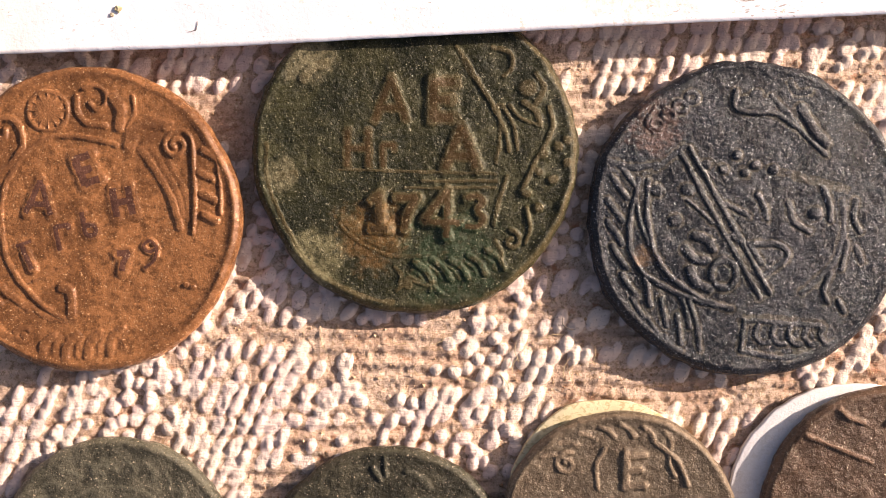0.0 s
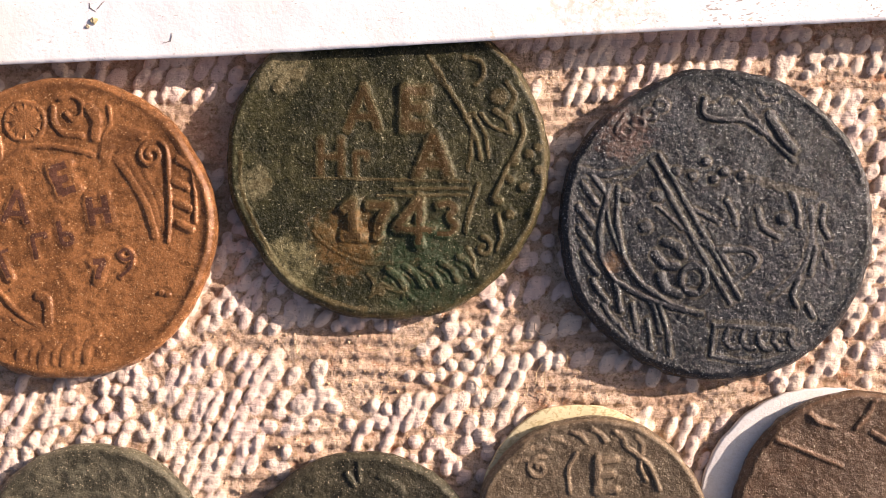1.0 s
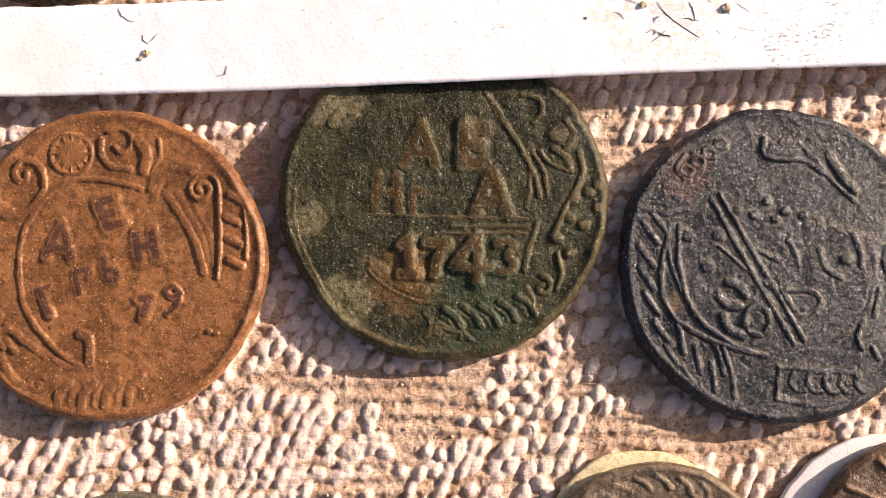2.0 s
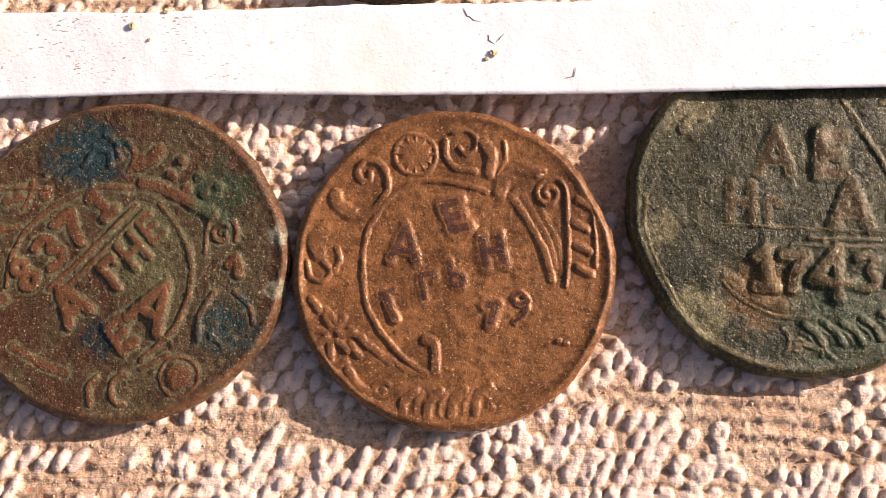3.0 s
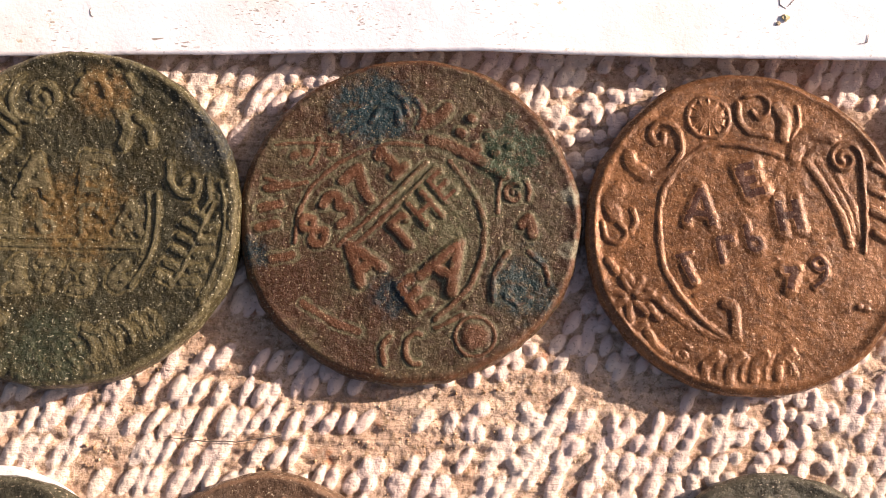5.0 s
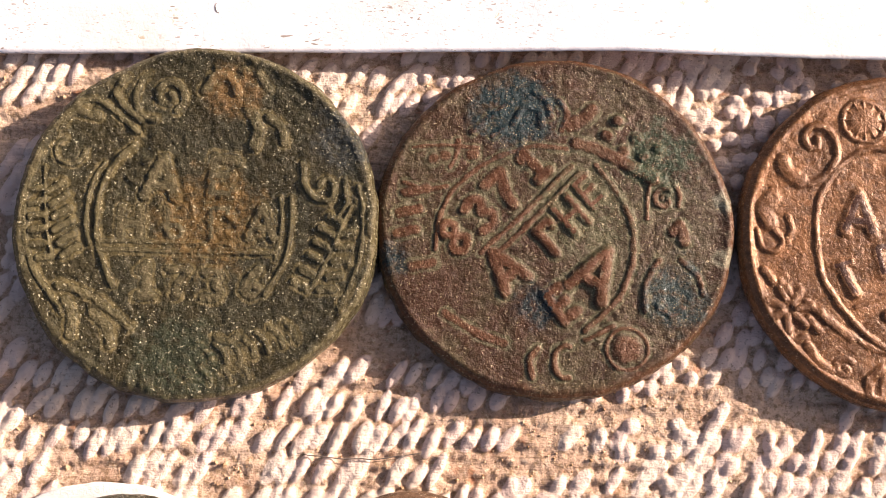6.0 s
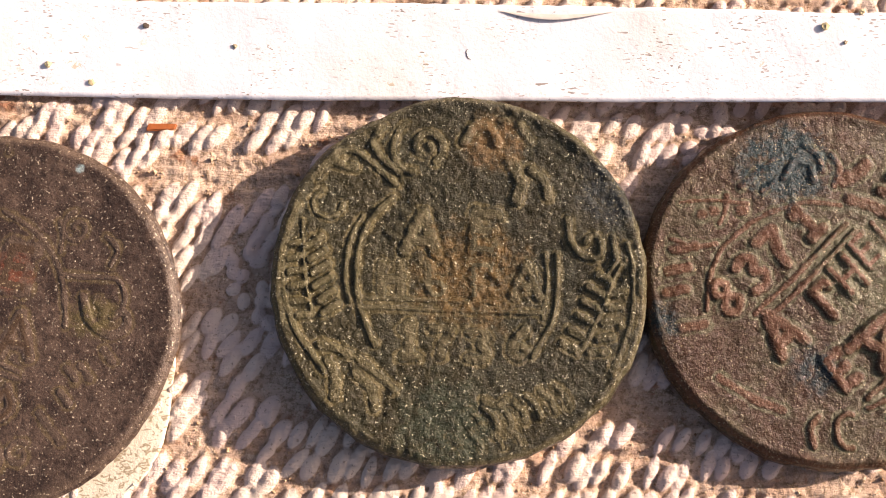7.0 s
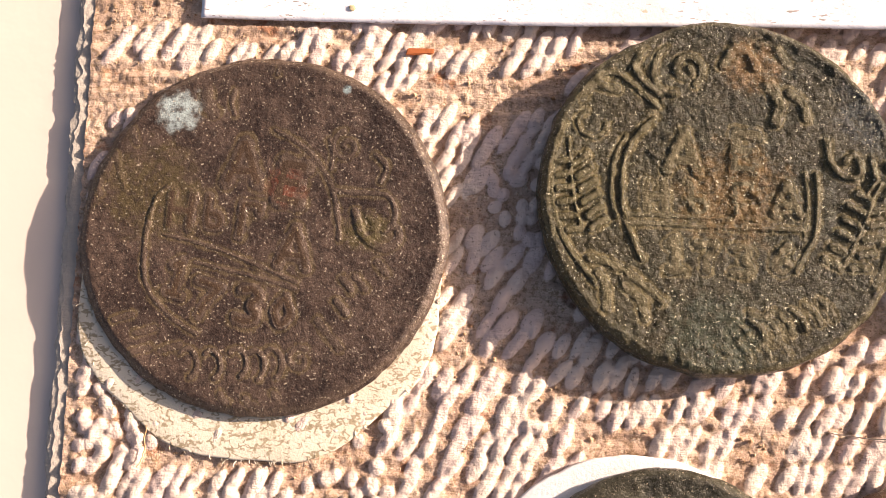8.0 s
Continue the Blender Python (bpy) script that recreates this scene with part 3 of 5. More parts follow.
def orange_die():
    d = Die(802, 473, (3.606, -0.042, -0.041, -3.552), (0.0075, 0.0843), 0.50)
    d.add("inner_ring", [curve(858, 338, 800, 321, 742, 319, 690, 348, 655, 398, 641, 460, 648, 530, 672, 585, 710, 630, 757, 660)], 6, 0.32)
    d.add("inner_ring", [curve(690, 632, 722, 658, 757, 663)], 5, 0.18)
    d.add("rosette", [curve(736, 275, 738, 275)], 33, 0.2)
    d.add("rosette_rim", [arc(737, 275, 35, 35, 0, 360, 44)], 5, 0.26)
    for k in range(12):
        p, q = arc(737, 275, 8, 8, k * 30, k * 30, 1)[0], arc(737, 275, 33, 33, k * 30, k * 30, 1)[0]
        d.add("rosette_petal", [curve(*p, *q)], 2.6, 0.26)
    d.dots("rosette_heart", [(737, 275)], 5, 0.3)
    d.add("scroll", [curve(838, 304, 806, 300, 787, 275, 789, 250)], 7, 0.26)
    d.add("scroll", [curve(800, 236, 822, 229, 843, 245, 840, 268, 822, 276, 812, 262)], 5, 0.3)
    d.add("leaf", [curve(854, 256, 868, 275, 862, 306)], 13, 0.26)
    d.add("leaf", [curve(888, 250, 893, 280, 877, 308)], 4.5, 0.28)
    d.add("leaf", [curve(880, 340, 888, 312, 915, 296, 945, 302)], 15, 0.24)
    d.add("leaf", [curve(905, 350, 915, 330, 935, 322)], 10, 0.14)
    d.dots("flaw", [(957, 300)], 7, 0.26)
    d.add("scroll", [spiral(968, 340, 25, 1.35, 100, 1)], 5.5, 0.3)
    d.add("stalk", [curve(957, 320, 982, 311, 1000, 332, 1001, 420, 997, 505)], 5, 0.36)
    d.add("stalk", [curve(1045, 382, 1047, 430, 1047, 470)], 4, 0.3)
    d.ear("grain", [(1030, 358), (1022, 398), (1024, 438), (1027, 478)], 26, -30, 9, 0.24)
    d.add("cornucopia", [curve(903, 345, 938, 398, 960, 448, 972, 495)], 9, 0.2)
    d.add("cornucopia", [curve(922, 345, 958, 405, 978, 470)], 8, 0.10)
    d.add("cornucopia", [curve(955, 370, 980, 420, 988, 480)], 7, 0.07)
    d.add("scroll", [curve(657, 306, 656, 320, 640, 321, 632, 303, 645, 284, 668, 283, 688, 303, 690, 335, 672, 362, 640, 384, 616, 372)], 7, 0.33)
    d.add("scroll", [curve(597, 344, 600, 362, 624, 377)], 15, 0.3)
    d.add("scroll", [curve(578, 408, 560, 428, 568, 446)], 17, 0.24)
    d.add("scroll", [curve(546, 462, 553, 494, 578, 500, 592, 480, 578, 464)], 5.5, 0.28)
    d.add("leaf", [curve(601, 440, 606, 460, 597, 478)], 7, 0.24)
    d.text("A", 716, 430, 62, 4, width=0.22, height=0.26)
    d.text("E", 803, 382, 54, -20, width=0.34, height=0.28)
    d.text("H", 868, 442, 52, -8, width=0.32, height=0.22)
    d.text("b", 806, 482, 48, -8, width=0.24, height=0.14)
    d.text("G", 757, 505, 48, -8, width=0.24, height=0.14)
    d.add("letter", [curve(683, 518, 700, 565)], 12, 0.3, True)
    d.add("letter", [curve(673, 520, 700, 512)], 8, 0.22, True)
    d.text("7", 866, 553, 36, 0, width=0.42, height=0.24)
    d.text("9", 917, 542, 60, 6, width=0.13, height=0.28)
    d.add("dividing_line", [curve(700, 588, 770, 556, 845, 518)], 4, 0.14)
    d.add("leaf", [curve(752, 600, 768, 606, 770, 630, 768, 656)], 11, 0.32)
    d.add("leaf", [curve(716, 650, 745, 664, 775, 664)], 5, 0.2)
    for k in range(7):
        p, q = arc(594, 592, 12, 12, k * 51, k * 51, 1)[0], arc(594, 592, 36, 36, k * 51 + 8, k * 51 + 8, 1)[0]
        d.add("flower_petal", [curve(*p, *q)], 8.5, 0.3)
    d.ear("leaf", [(563, 538), (590, 556), (632, 618), (648, 604)], 24, -50, 8, 0.28)
    d.add("branch", [curve(624, 583, 655, 610, 690, 640)], 8, 0.24)
    d.add("branch", [curve(620, 655, 635, 680, 655, 694)], 10, 0.24)
    d.add("scroll", [spiral(677, 690, 18, 1.0, 40)], 6, 0.26)
    d.add("leaf", [curve(580, 640, 600, 645, 618, 640)], 8, 0.2)
    for k in range(4):
        x, y = 714 + 42 * k, (714, 717, 714, 706)[k]
        d.add("leaflet", [curve(x + 22, y - 24, x, y - 6, x - 1, y + 22)], 9, 0.32 - 0.03 * k)
        d.add("leaflet", [curve(x + 30, y - 20, x + 19, y, x + 20, y + 18)], 5, 0.22 - 0.02 * k)
    d.add("leaflet", [curve(848, 690, 862, 706, 868, 722)], 6, 0.2)
    d.add("border_line", [arc(802, 478, 262, 268, 18, 125, 60)], 5, 0.2)
    d.dots("flaw", [(985, 604), (996, 607), (552, 345)], 6, 0.28)
    return d


def green_die():
    d = Die(1067, 380, (3.442, -0.178, -0.090, -3.499), (-0.0116, 0.0793), 0.52)
    d.text("A", 1023, 285, 74, 0, width=0.18, height=0.12)
    d.text("E", 1115, 288, 70, 0, width=0.28, height=0.28)
    d.text("H", 965, 372, 66, 0, width=0.18, height=0.15)
    d.text("G", 1018, 384, 42, 0, width=0.22, height=0.10)
    d.text("A", 1150, 372, 74, 0, width=0.22, height=0.3)
    d.text("1", 1002, 485, 66, 0, width=0.24, height=0.3)
    d.text("7", 1053, 487, 62, 0, width=0.24, height=0.3)
    d.text("4", 1117, 490, 78, 0, width=0.18, height=0.34)
    d.text("3", 1178, 488, 60, 0, width=0.18, height=0.28)
    d.add("dividing_line", [curve(930, 410, 1070, 413, 1215, 420)], 4, 0.15)
    d.add("dividing_line", [curve(1080, 430, 1215, 433)], 4, 0.2)
    d.add("dividing_line", [curve(1050, 442, 1215, 445)], 4, 0.18)
    d.add("cornucopia", [curve(1140, 196, 1175, 245, 1205, 298, 1228, 345, 1236, 380)], 6, 0.26)
    d.add("cornucopia", [curve(1222, 300, 1245, 338, 1250, 378)], 5, 0.2)
    d.add("inner_ring", [curve(1235, 425, 1222, 468, 1213, 512)], 6, 0.28)
    d.add("inner_ring", [curve(1215, 300, 1220, 345, 1214, 400)], 5, 0.16)
    d.add("inner_ring", [arc(1065, 380, 180, 190, 222, 290, 40)], 5, 0.12)
    d.add("scroll", [curve(1205, 196, 1240, 203, 1242, 232, 1226, 247)], 6, 0.26)
    d.add("leaf", [curve(1150, 210, 1160, 235, 1180, 250)], 7, 0.16)
    d.dots("boss", [(1267, 270)], 20, 0.26)
    d.add("scroll", [curve(1280, 246, 1300, 270, 1282, 298)], 7, 0.24)
    d.add("scroll", [curve(1262, 295, 1285, 310, 1290, 330)], 8, 0.24)
    d.add("scroll", [curve(1236, 300, 1252, 324, 1292, 336)], 4.5, 0.26)
    d.add("stalk", [curve(1307, 303, 1316, 338, 1290, 388, 1262, 452)], 6, 0.34)
    d.dots("grain", [(1297, 388), (1322, 374), (1290, 418), (1316, 432), (1270, 457), (1293, 482), (1338, 362), (1342, 402)], 11, 0.3)
    d.add("stalk", [curve(1272, 482, 1281, 520, 1270, 546)], 5, 0.3)
    d.add("scroll", [spiral(1245, 541, 18, 1.0, 90, -1, 24)], 6, 0.28)
    d.add("scroll", [curve(1216, 540, 1228, 560, 1226, 582)], 6, 0.22)
    for k in range(5):
        x, y = 1222 - 33 * k, 572 + (0, 10, 18, 20, 26)[k]
        d.add("leaflet", [curve(x - 22, y - 16, x, y - 2, x + 9, y + 18)], 7.5, 0.32)
        d.add("leaflet", [curve(x - 26, y - 2, x - 12, y + 8, x - 6, y + 20)], 4, 0.14)
    d.add("scroll", [curve(1036, 632, 1062, 614, 1098, 624, 1118, 640)], 5.5, 0.24)
    d.add("scroll", [curve(1090, 598, 1106, 614, 1098, 636)], 5, 0.22)
    d.add("scroll", [spiral(1058, 622, 14, 1.0, 30)], 5, 0.2)
    d.add("scroll", [curve(1032, 588, 1046, 604, 1040, 622)], 5, 0.16)
    d.add("leaf", [curve(868, 248, 884, 226, 908, 220)], 12, 0.14)
    d.add("leaf", [curve(940, 500, 985, 535, 1030, 548)], 14, 0.12)
    d.add("leaf", [curve(820, 420, 850, 416)], 12, 0.10)
    d.add("border_line", [arc(1067, 385, 268, 272, 175, 262, 60)], 5, 0.16)
    return d


def black_die():
    d = Die(1270, 423, (3.688, -0.198, -0.171, -3.695), (0.0034, 0.0151), 0.50)
    d.add("dividing_line", [curve(1152, 310, 1222, 440, 1290, 562)], 5, 0.3)
    d.add("dividing_line", [curve(1168, 302, 1240, 432, 1306, 552)], 5, 0.28)
    d.add("inner_ring", [curve(1082, 358, 1064, 430, 1064, 482, 1090, 522, 1148, 558, 1212, 574)], 5, 0.3)
    d.add("inner_ring", [curve(1098, 360, 1092, 420, 1104, 478, 1134, 528, 1180, 562, 1240, 580)], 5, 0.3)
    d.add("inner_ring", [curve(1076, 395, 1084, 440, 1098, 470)], 4, 0.2)
    d.add("inner_ring", [curve(1432, 395, 1436, 450, 1418, 505, 1360, 552)], 5, 0.14)
    d.add("inner_ring", [curve(1110, 340, 1140, 315, 1160, 300)], 5, 0.12)
    d.add("numeral", [arc(1227, 520, 22, 24, -130, 200)], 6.5, 0.3, True)
    d.add("numeral", [curve(1170, 514, 1176, 540, 1202, 546)], 9, 0.28, True)
    d.add("numeral", [curve(1178, 456, 1200, 460, 1208, 478)], 8, 0.26, True)
    d.add("numeral", [curve(1162, 478, 1176, 496, 1196, 498)], 9, 0.26, True)
    d.dots("grain", [(1112, 378), (1164, 374), (1143, 430)], 11, 0.28)
    d.dots("grain", [(1195, 330), (1224, 338), (1250, 315), (1262, 346), (1280, 332), (1310, 340), (1246, 455)], 8, 0.26)
    d.add("stalk", [curve(1164, 394, 1184, 410, 1206, 430)], 4, 0.22)
    d.add("letter", [curve(1284, 384, 1296, 402, 1301, 424)], 6, 0.26, True)
    d.add("letter", [curve(1338, 398, 1344, 430, 1374, 446)], 6, 0.26, True)
    d.dots("boss", [(1382, 414)], 12, 0.22)
    d.add("letter", [curve(1396, 372, 1410, 402, 1410, 426)], 6, 0.28, True)
    d.add("letter", [curve(1298, 522, 1342, 486, 1322, 466, 1268, 468)], 5, 0.26, True)
    d.add("letter", [curve(1268, 468, 1290, 500)], 6, 0.2, True)
    d.add("letter", [curve(1232, 400, 1270, 420)], 5, 0.16, True)
    d.add("scratch", [curve(1325, 343, 1380, 358, 1436, 375)], 3.5, -0.3)
    d.add("scratch", [curve(1458, 264, 1528, 300)], 3, -0.2)
    d.add("scratch", [curve(1255, 600, 1320, 597, 1385, 603)], 3, -0.2)
    d.add("ribbon", [curve(1248, 204, 1243, 234, 1275, 243, 1310, 240, 1346, 264)], 5.5, 0.3)
    d.add("ribbon", [curve(1308, 214, 1334, 245, 1362, 276, 1402, 312)], 5, 0.2)
    d.add("leaf", [curve(1264, 224, 1304, 228)], 14, 0.10)
    d.add("leaf", [curve(1358, 236, 1376, 262, 1400, 292)], 10, 0.26)
    d.dots("boss", [(1282, 212)], 11, 0.16)
    d.add("leaf", [curve(1340, 190, 1348, 210, 1372, 205)], 5, 0.18)
    for k in range(4):
        d.add("scroll", [arc(1110 + 20 * k, 262 - 16 * k, 11, 9, 0, 330, 20)], 4.5, 0.26)
    d.add("branch", [curve(1105, 275, 1090, 260, 1108, 232)], 5, 0.22)
    d.add("branch", [curve(1032, 328, 1075, 340, 1112, 332)], 5.5, 0.26)
    d.ear("leaflet", [(1048, 372), (1040, 412), (1040, 452), (1048, 492), (1062, 350), (1066, 540)], 44, -55, 6, 0.26)
    d.ear("leaflet", [(1098, 552), (1126, 588), (1152, 616)], 48, -80, 5, 0.3)
    d.ear("leaflet", [(1082, 580), (1110, 618), (1138, 648)], 40, -60, 5, 0.2)
    d.add("leaflet", [curve(1168, 570, 1184, 612, 1188, 650)], 5, 0.32)
    d.add("leaflet", [curve(1152, 560, 1165, 590, 1170, 612)], 5, 0.26)
    d.add("cartouche", [curve(1262, 600, 1260, 626, 1256, 652)], 5, 0.32)
    d.add("cartouche", [curve(1262, 602, 1320, 604, 1392, 608)], 4.5, 0.2)
    for k in range(5):
        x = 1282 + 28 * k
        d.add("leaflet", [curve(x + 4, 610, x - 3, 626, x + 8, 642, x + 22, 640)], 5, (0.28, 0.2, 0.3, 0.22, 0.18)[k])
    d.add("cartouche", [curve(1258, 654, 1320, 668, 1400, 650)], 4.5, 0.16)
    d.add("scroll", [curve(1410, 520, 1396, 548, 1404, 566)], 5.5, 0.3)
    d.add("scroll", [curve(1440, 464, 1436, 490, 1430, 512)], 5, 0.28)
    d.add("scroll", [curve(1456, 474, 1466, 498)], 5, 0.22)
    d.add("scroll", [curve(1454, 394, 1450, 424, 1462, 446)], 6, 0.22)
    d.add("scroll", [curve(1424, 566, 1432, 582)], 6, 0.24)
    return d


def brown_die():
    d = Die(833, 401, (3.243, 0.006, 0.038, -3.436), (-0.0139, 0.1044), 0.44)
    d.add("dividing_line", [curve(702, 452, 785, 375, 860, 302)], 5.5, 0.3)
    d.add("dividing_line", [curve(720, 462, 800, 387, 876, 313)], 5.5, 0.28)
    d.add("inner_ring", [curve(622, 445, 626, 402, 648, 350, 692, 308, 748, 278, 800, 264, 852, 272)], 5, 0.22)
    d.add("inner_ring", [curve(902, 300, 945, 350, 968, 412, 966, 472, 940, 535, 880, 585)], 6, 0.28)
    d.text("8", 655, 424, 64, -42, width=0.16, height=0.3)
    d.text("3", 702, 384, 60, -42, width=0.18, height=0.28)
    d.text("7", 740, 342, 62, -42, width=0.20, height=0.28)
    d.text("1", 792, 296, 60, -42, width=0.20, height=0.3)
    d.text("G", 822, 424, 54, -42, width=0.20, height=0.28)
    d.text("H", 858, 385, 56, -42, width=0.18, height=0.28)
    d.text("E", 888, 345, 50, -42, width=0.18, height=0.26)
    d.text("A", 900, 484, 84, 28, width=0.16, height=0.34)
    d.text("E", 838, 540, 56, -35, width=0.21, height=0.26)
    d.text("A", 742, 478, 64, -35, width=0.20, height=0.22)
    d.add("leaf", [curve(858, 232, 880, 224, 896, 208)], 15, 0.28)
    d.dots("grain", [(921, 250), (941, 225), (953, 276), (974, 255), (986, 284), (1012, 272)], 11, 0.3)
    d.add("ribbon", [curve(870, 262, 930, 282, 1004, 324)], 14, 0.32)
    d.add("ribbon", [curve(1005, 320, 993, 345, 990, 392)], 5, 0.3)
    d.add("scroll", [spiral(1020, 360, 19, 1.2, 60)], 6, 0.3)
    d.add("scroll", [curve(1042, 335, 1050, 352, 1046, 370)], 5, 0.26)
    d.add("scroll", [curve(1036, 414, 1048, 402, 1054, 432)], 12, 0.32)
    d.add("scroll", [curve(1012, 462, 998, 480, 984, 512, 986, 552)], 6, 0.3)
    d.add("scroll", [curve(1048, 464, 1078, 488, 1086, 522)], 6, 0.26)
    d.add("scroll", [curve(1010, 545, 1030, 560, 1052, 545)], 6, 0.2)
    d.add("boss", [curve(952, 618, 955, 618)], 30, 0.26)
    d.add("boss_rim", [arc(953, 618, 37, 36, 0, 360, 36)], 4, 0.2)
    d.add("scroll", [curve(796, 616, 778, 636, 786, 666)], 6.5, 0.28)
    d.add("scroll", [arc(846, 640, 22, 28, 70, 280)], 6, 0.26)
    d.add("scroll", [curve(880, 600, 905, 590, 930, 578)], 5, 0.2)
    d.add("scroll", [curve(760, 228, 780, 198, 808, 204, 812, 232)], 7, 0.3)
    d.add("leaf", [curve(842, 190, 858, 212, 846, 240)], 6, 0.26)
    d.ear("leaf", [(720, 215), (745, 200), (700, 235), (735, 240)], 26, 35, 6, 0.26)
    d.add("leaf", [curve(800, 175, 822, 188, 826, 215)], 6, 0.22)
    d.add("branch", [curve(588, 271, 640, 265, 700, 270)], 4, 0.2)
    d.add("branch", [curve(650, 304, 662, 280, 664, 258)], 5, 0.22)
    d.dots("leaflet", [(622, 290), (642, 284), (690, 282)], 11, 0.2)
    d.ear("leaflet", [(580, 380), (592, 345), (572, 415), (600, 470)], 36, 10, 10, 0.16)
    d.add("branch", [curve(570, 330, 610, 345, 645, 338)], 5, 0.16)
    d.add("leaf", [curve(640, 555, 690, 590, 740, 605)], 8, 0.12)
    return d


def olive_die():
    d = Die(819, 490, (3.066, 0.058, 0.068, -3.059), (0.0, 0.1103), 0.50, dish=0.7)
    d.text("A", 752, 408, 72, 4, width=0.18, height=0.22)
    d.text("E", 860, 408, 70, 4, width=0.18, height=0.22)
    d.text("HbGA", 700, 494, 60, 0, step=1.3, width=0.17, height=0.13)
    d.add("dividing_line", [curve(645, 545, 800, 548, 960, 554)], 4.5, 0.2)
    d.add("dividing_line", [curve(650, 529, 760, 530, 880, 534)], 4, 0.16)
    d.text("1", 730, 602, 60, 0, width=0.18, height=0.2)
    d.text("7", 788, 604, 56, 0, width=0.18, height=0.16)
    d.text("3", 852, 612, 56, 0, width=0.18, height=0.2)
    d.text("6", 922, 612, 56, 0, width=0.18, height=0.2)
    d.add("inner_ring", [curve(706, 346, 660, 388, 640, 440, 637, 500, 644, 552, 670, 612)], 6, 0.4)
    d.add("inner_ring", [curve(650, 382, 624, 428, 617, 485, 624, 532)], 5, 0.32)
    d.add("inner_ring", [curve(988, 450, 992, 505, 980, 570, 945, 634)], 5, 0.24)
    d.add("inner_ring", [curve(968, 450, 974, 505, 962, 565)], 4.5, 0.16)
    d.add("scroll", [curve(592, 272, 636, 262, 672, 288, 708, 322)], 7, 0.36)
    d.add("scroll", [curve(686, 220, 664, 246, 682, 276, 716, 300)], 8, 0.36)
    d.add("scroll", [arc(740, 258, 38, 42, 110, 270)], 7, 0.36)
    d.add("scroll", [spiral(762, 258, 32, 1.2, 300)], 8, 0.36)
    d.add("leaf", [curve(572, 306, 592, 286, 636, 296)], 10, 0.3)
    d.add("scroll", [arc(592, 360, 24, 25, 110, 360)], 5.5, 0.34)
    d.add("scroll", [curve(826, 250, 846, 222, 876, 230, 884, 258)], 10, 0.3)
    d.add("leaf", [curve(890, 215, 920, 222, 938, 250)], 9, 0.24)
    d.add("leaf", [curve(904, 288, 926, 322, 916, 352)], 13, 0.26)
    d.add("leaf", [curve(942, 300, 966, 318, 972, 345)], 10, 0.2)
    d.add("scroll", [curve(1006, 384, 1010, 430, 1034, 456, 1064, 456, 1070, 428, 1052, 412, 1038, 428)], 7, 0.36)
    d.add("scroll", [curve(1086, 418, 1092, 458, 1076, 490)], 6, 0.3)
    d.add("border_line", [curve(532, 360, 513, 420, 508, 480, 517, 545, 545, 608, 585, 660)], 7, 0.4)
    d.ear("grain", [(534, 430), (533, 456), (534, 482), (537, 508), (541, 534), (549, 558)], 26, 8, 8, 0.4)
    d.ear("grain", [(566, 428), (572, 452), (577, 476), (581, 500), (586, 524), (594, 546)], 30, 35, 9, 0.42)
    d.add("stalk", [curve(548, 392, 550, 470, 562, 560)], 4.5, 0.3)
    d.ear("grain", [(1072, 492), (1056, 516), (1046, 540), (1034, 564), (1020, 590), (1008, 614)], 24, -28, 8.5, 0.30)
    d.ear("grain", [(1092, 520), (1086, 546), (1080, 572), (1070, 598), (1056, 624)], 24, 6, 9, 0.30)
    d.add("stalk", [curve(1098, 470, 1068, 548, 1024, 628)], 4.5, 0.26)
    d.add("border_line", [curve(1112, 430, 1124, 500, 1116, 575, 1080, 660)], 5.5, 0.28)
    d.add("branch", [curve(575, 612, 640, 632, 705, 690)], 9, 0.24)
    d.add("leaf", [curve(590, 640, 606, 670, 604, 704)], 11, 0.24)
    d.add("leaf", [curve(640, 662, 668, 690, 672, 722)], 10, 0.18)
    for k in range(7):
        x, y = 998 - 25 * k, 702 + 10 * k - (k > 3) * (k - 3) * 5
        d.add("leaflet", [curve(x - 14, y - 18, x + 3, y - 4, x + 10, y + 18)], 5.5, 0.14 + 0.07 * (k % 3))
    for k in range(4):
        x, y = 920 - 34 * k, 775 + 6 * k
        d.add("leaflet", [curve(x - 16, y - 12, x, y, x + 6, y + 14)], 6, 0.14)
    d.add("leaf", [curve(860, 712, 885, 722, 900, 708)], 7, 0.26)
    return d


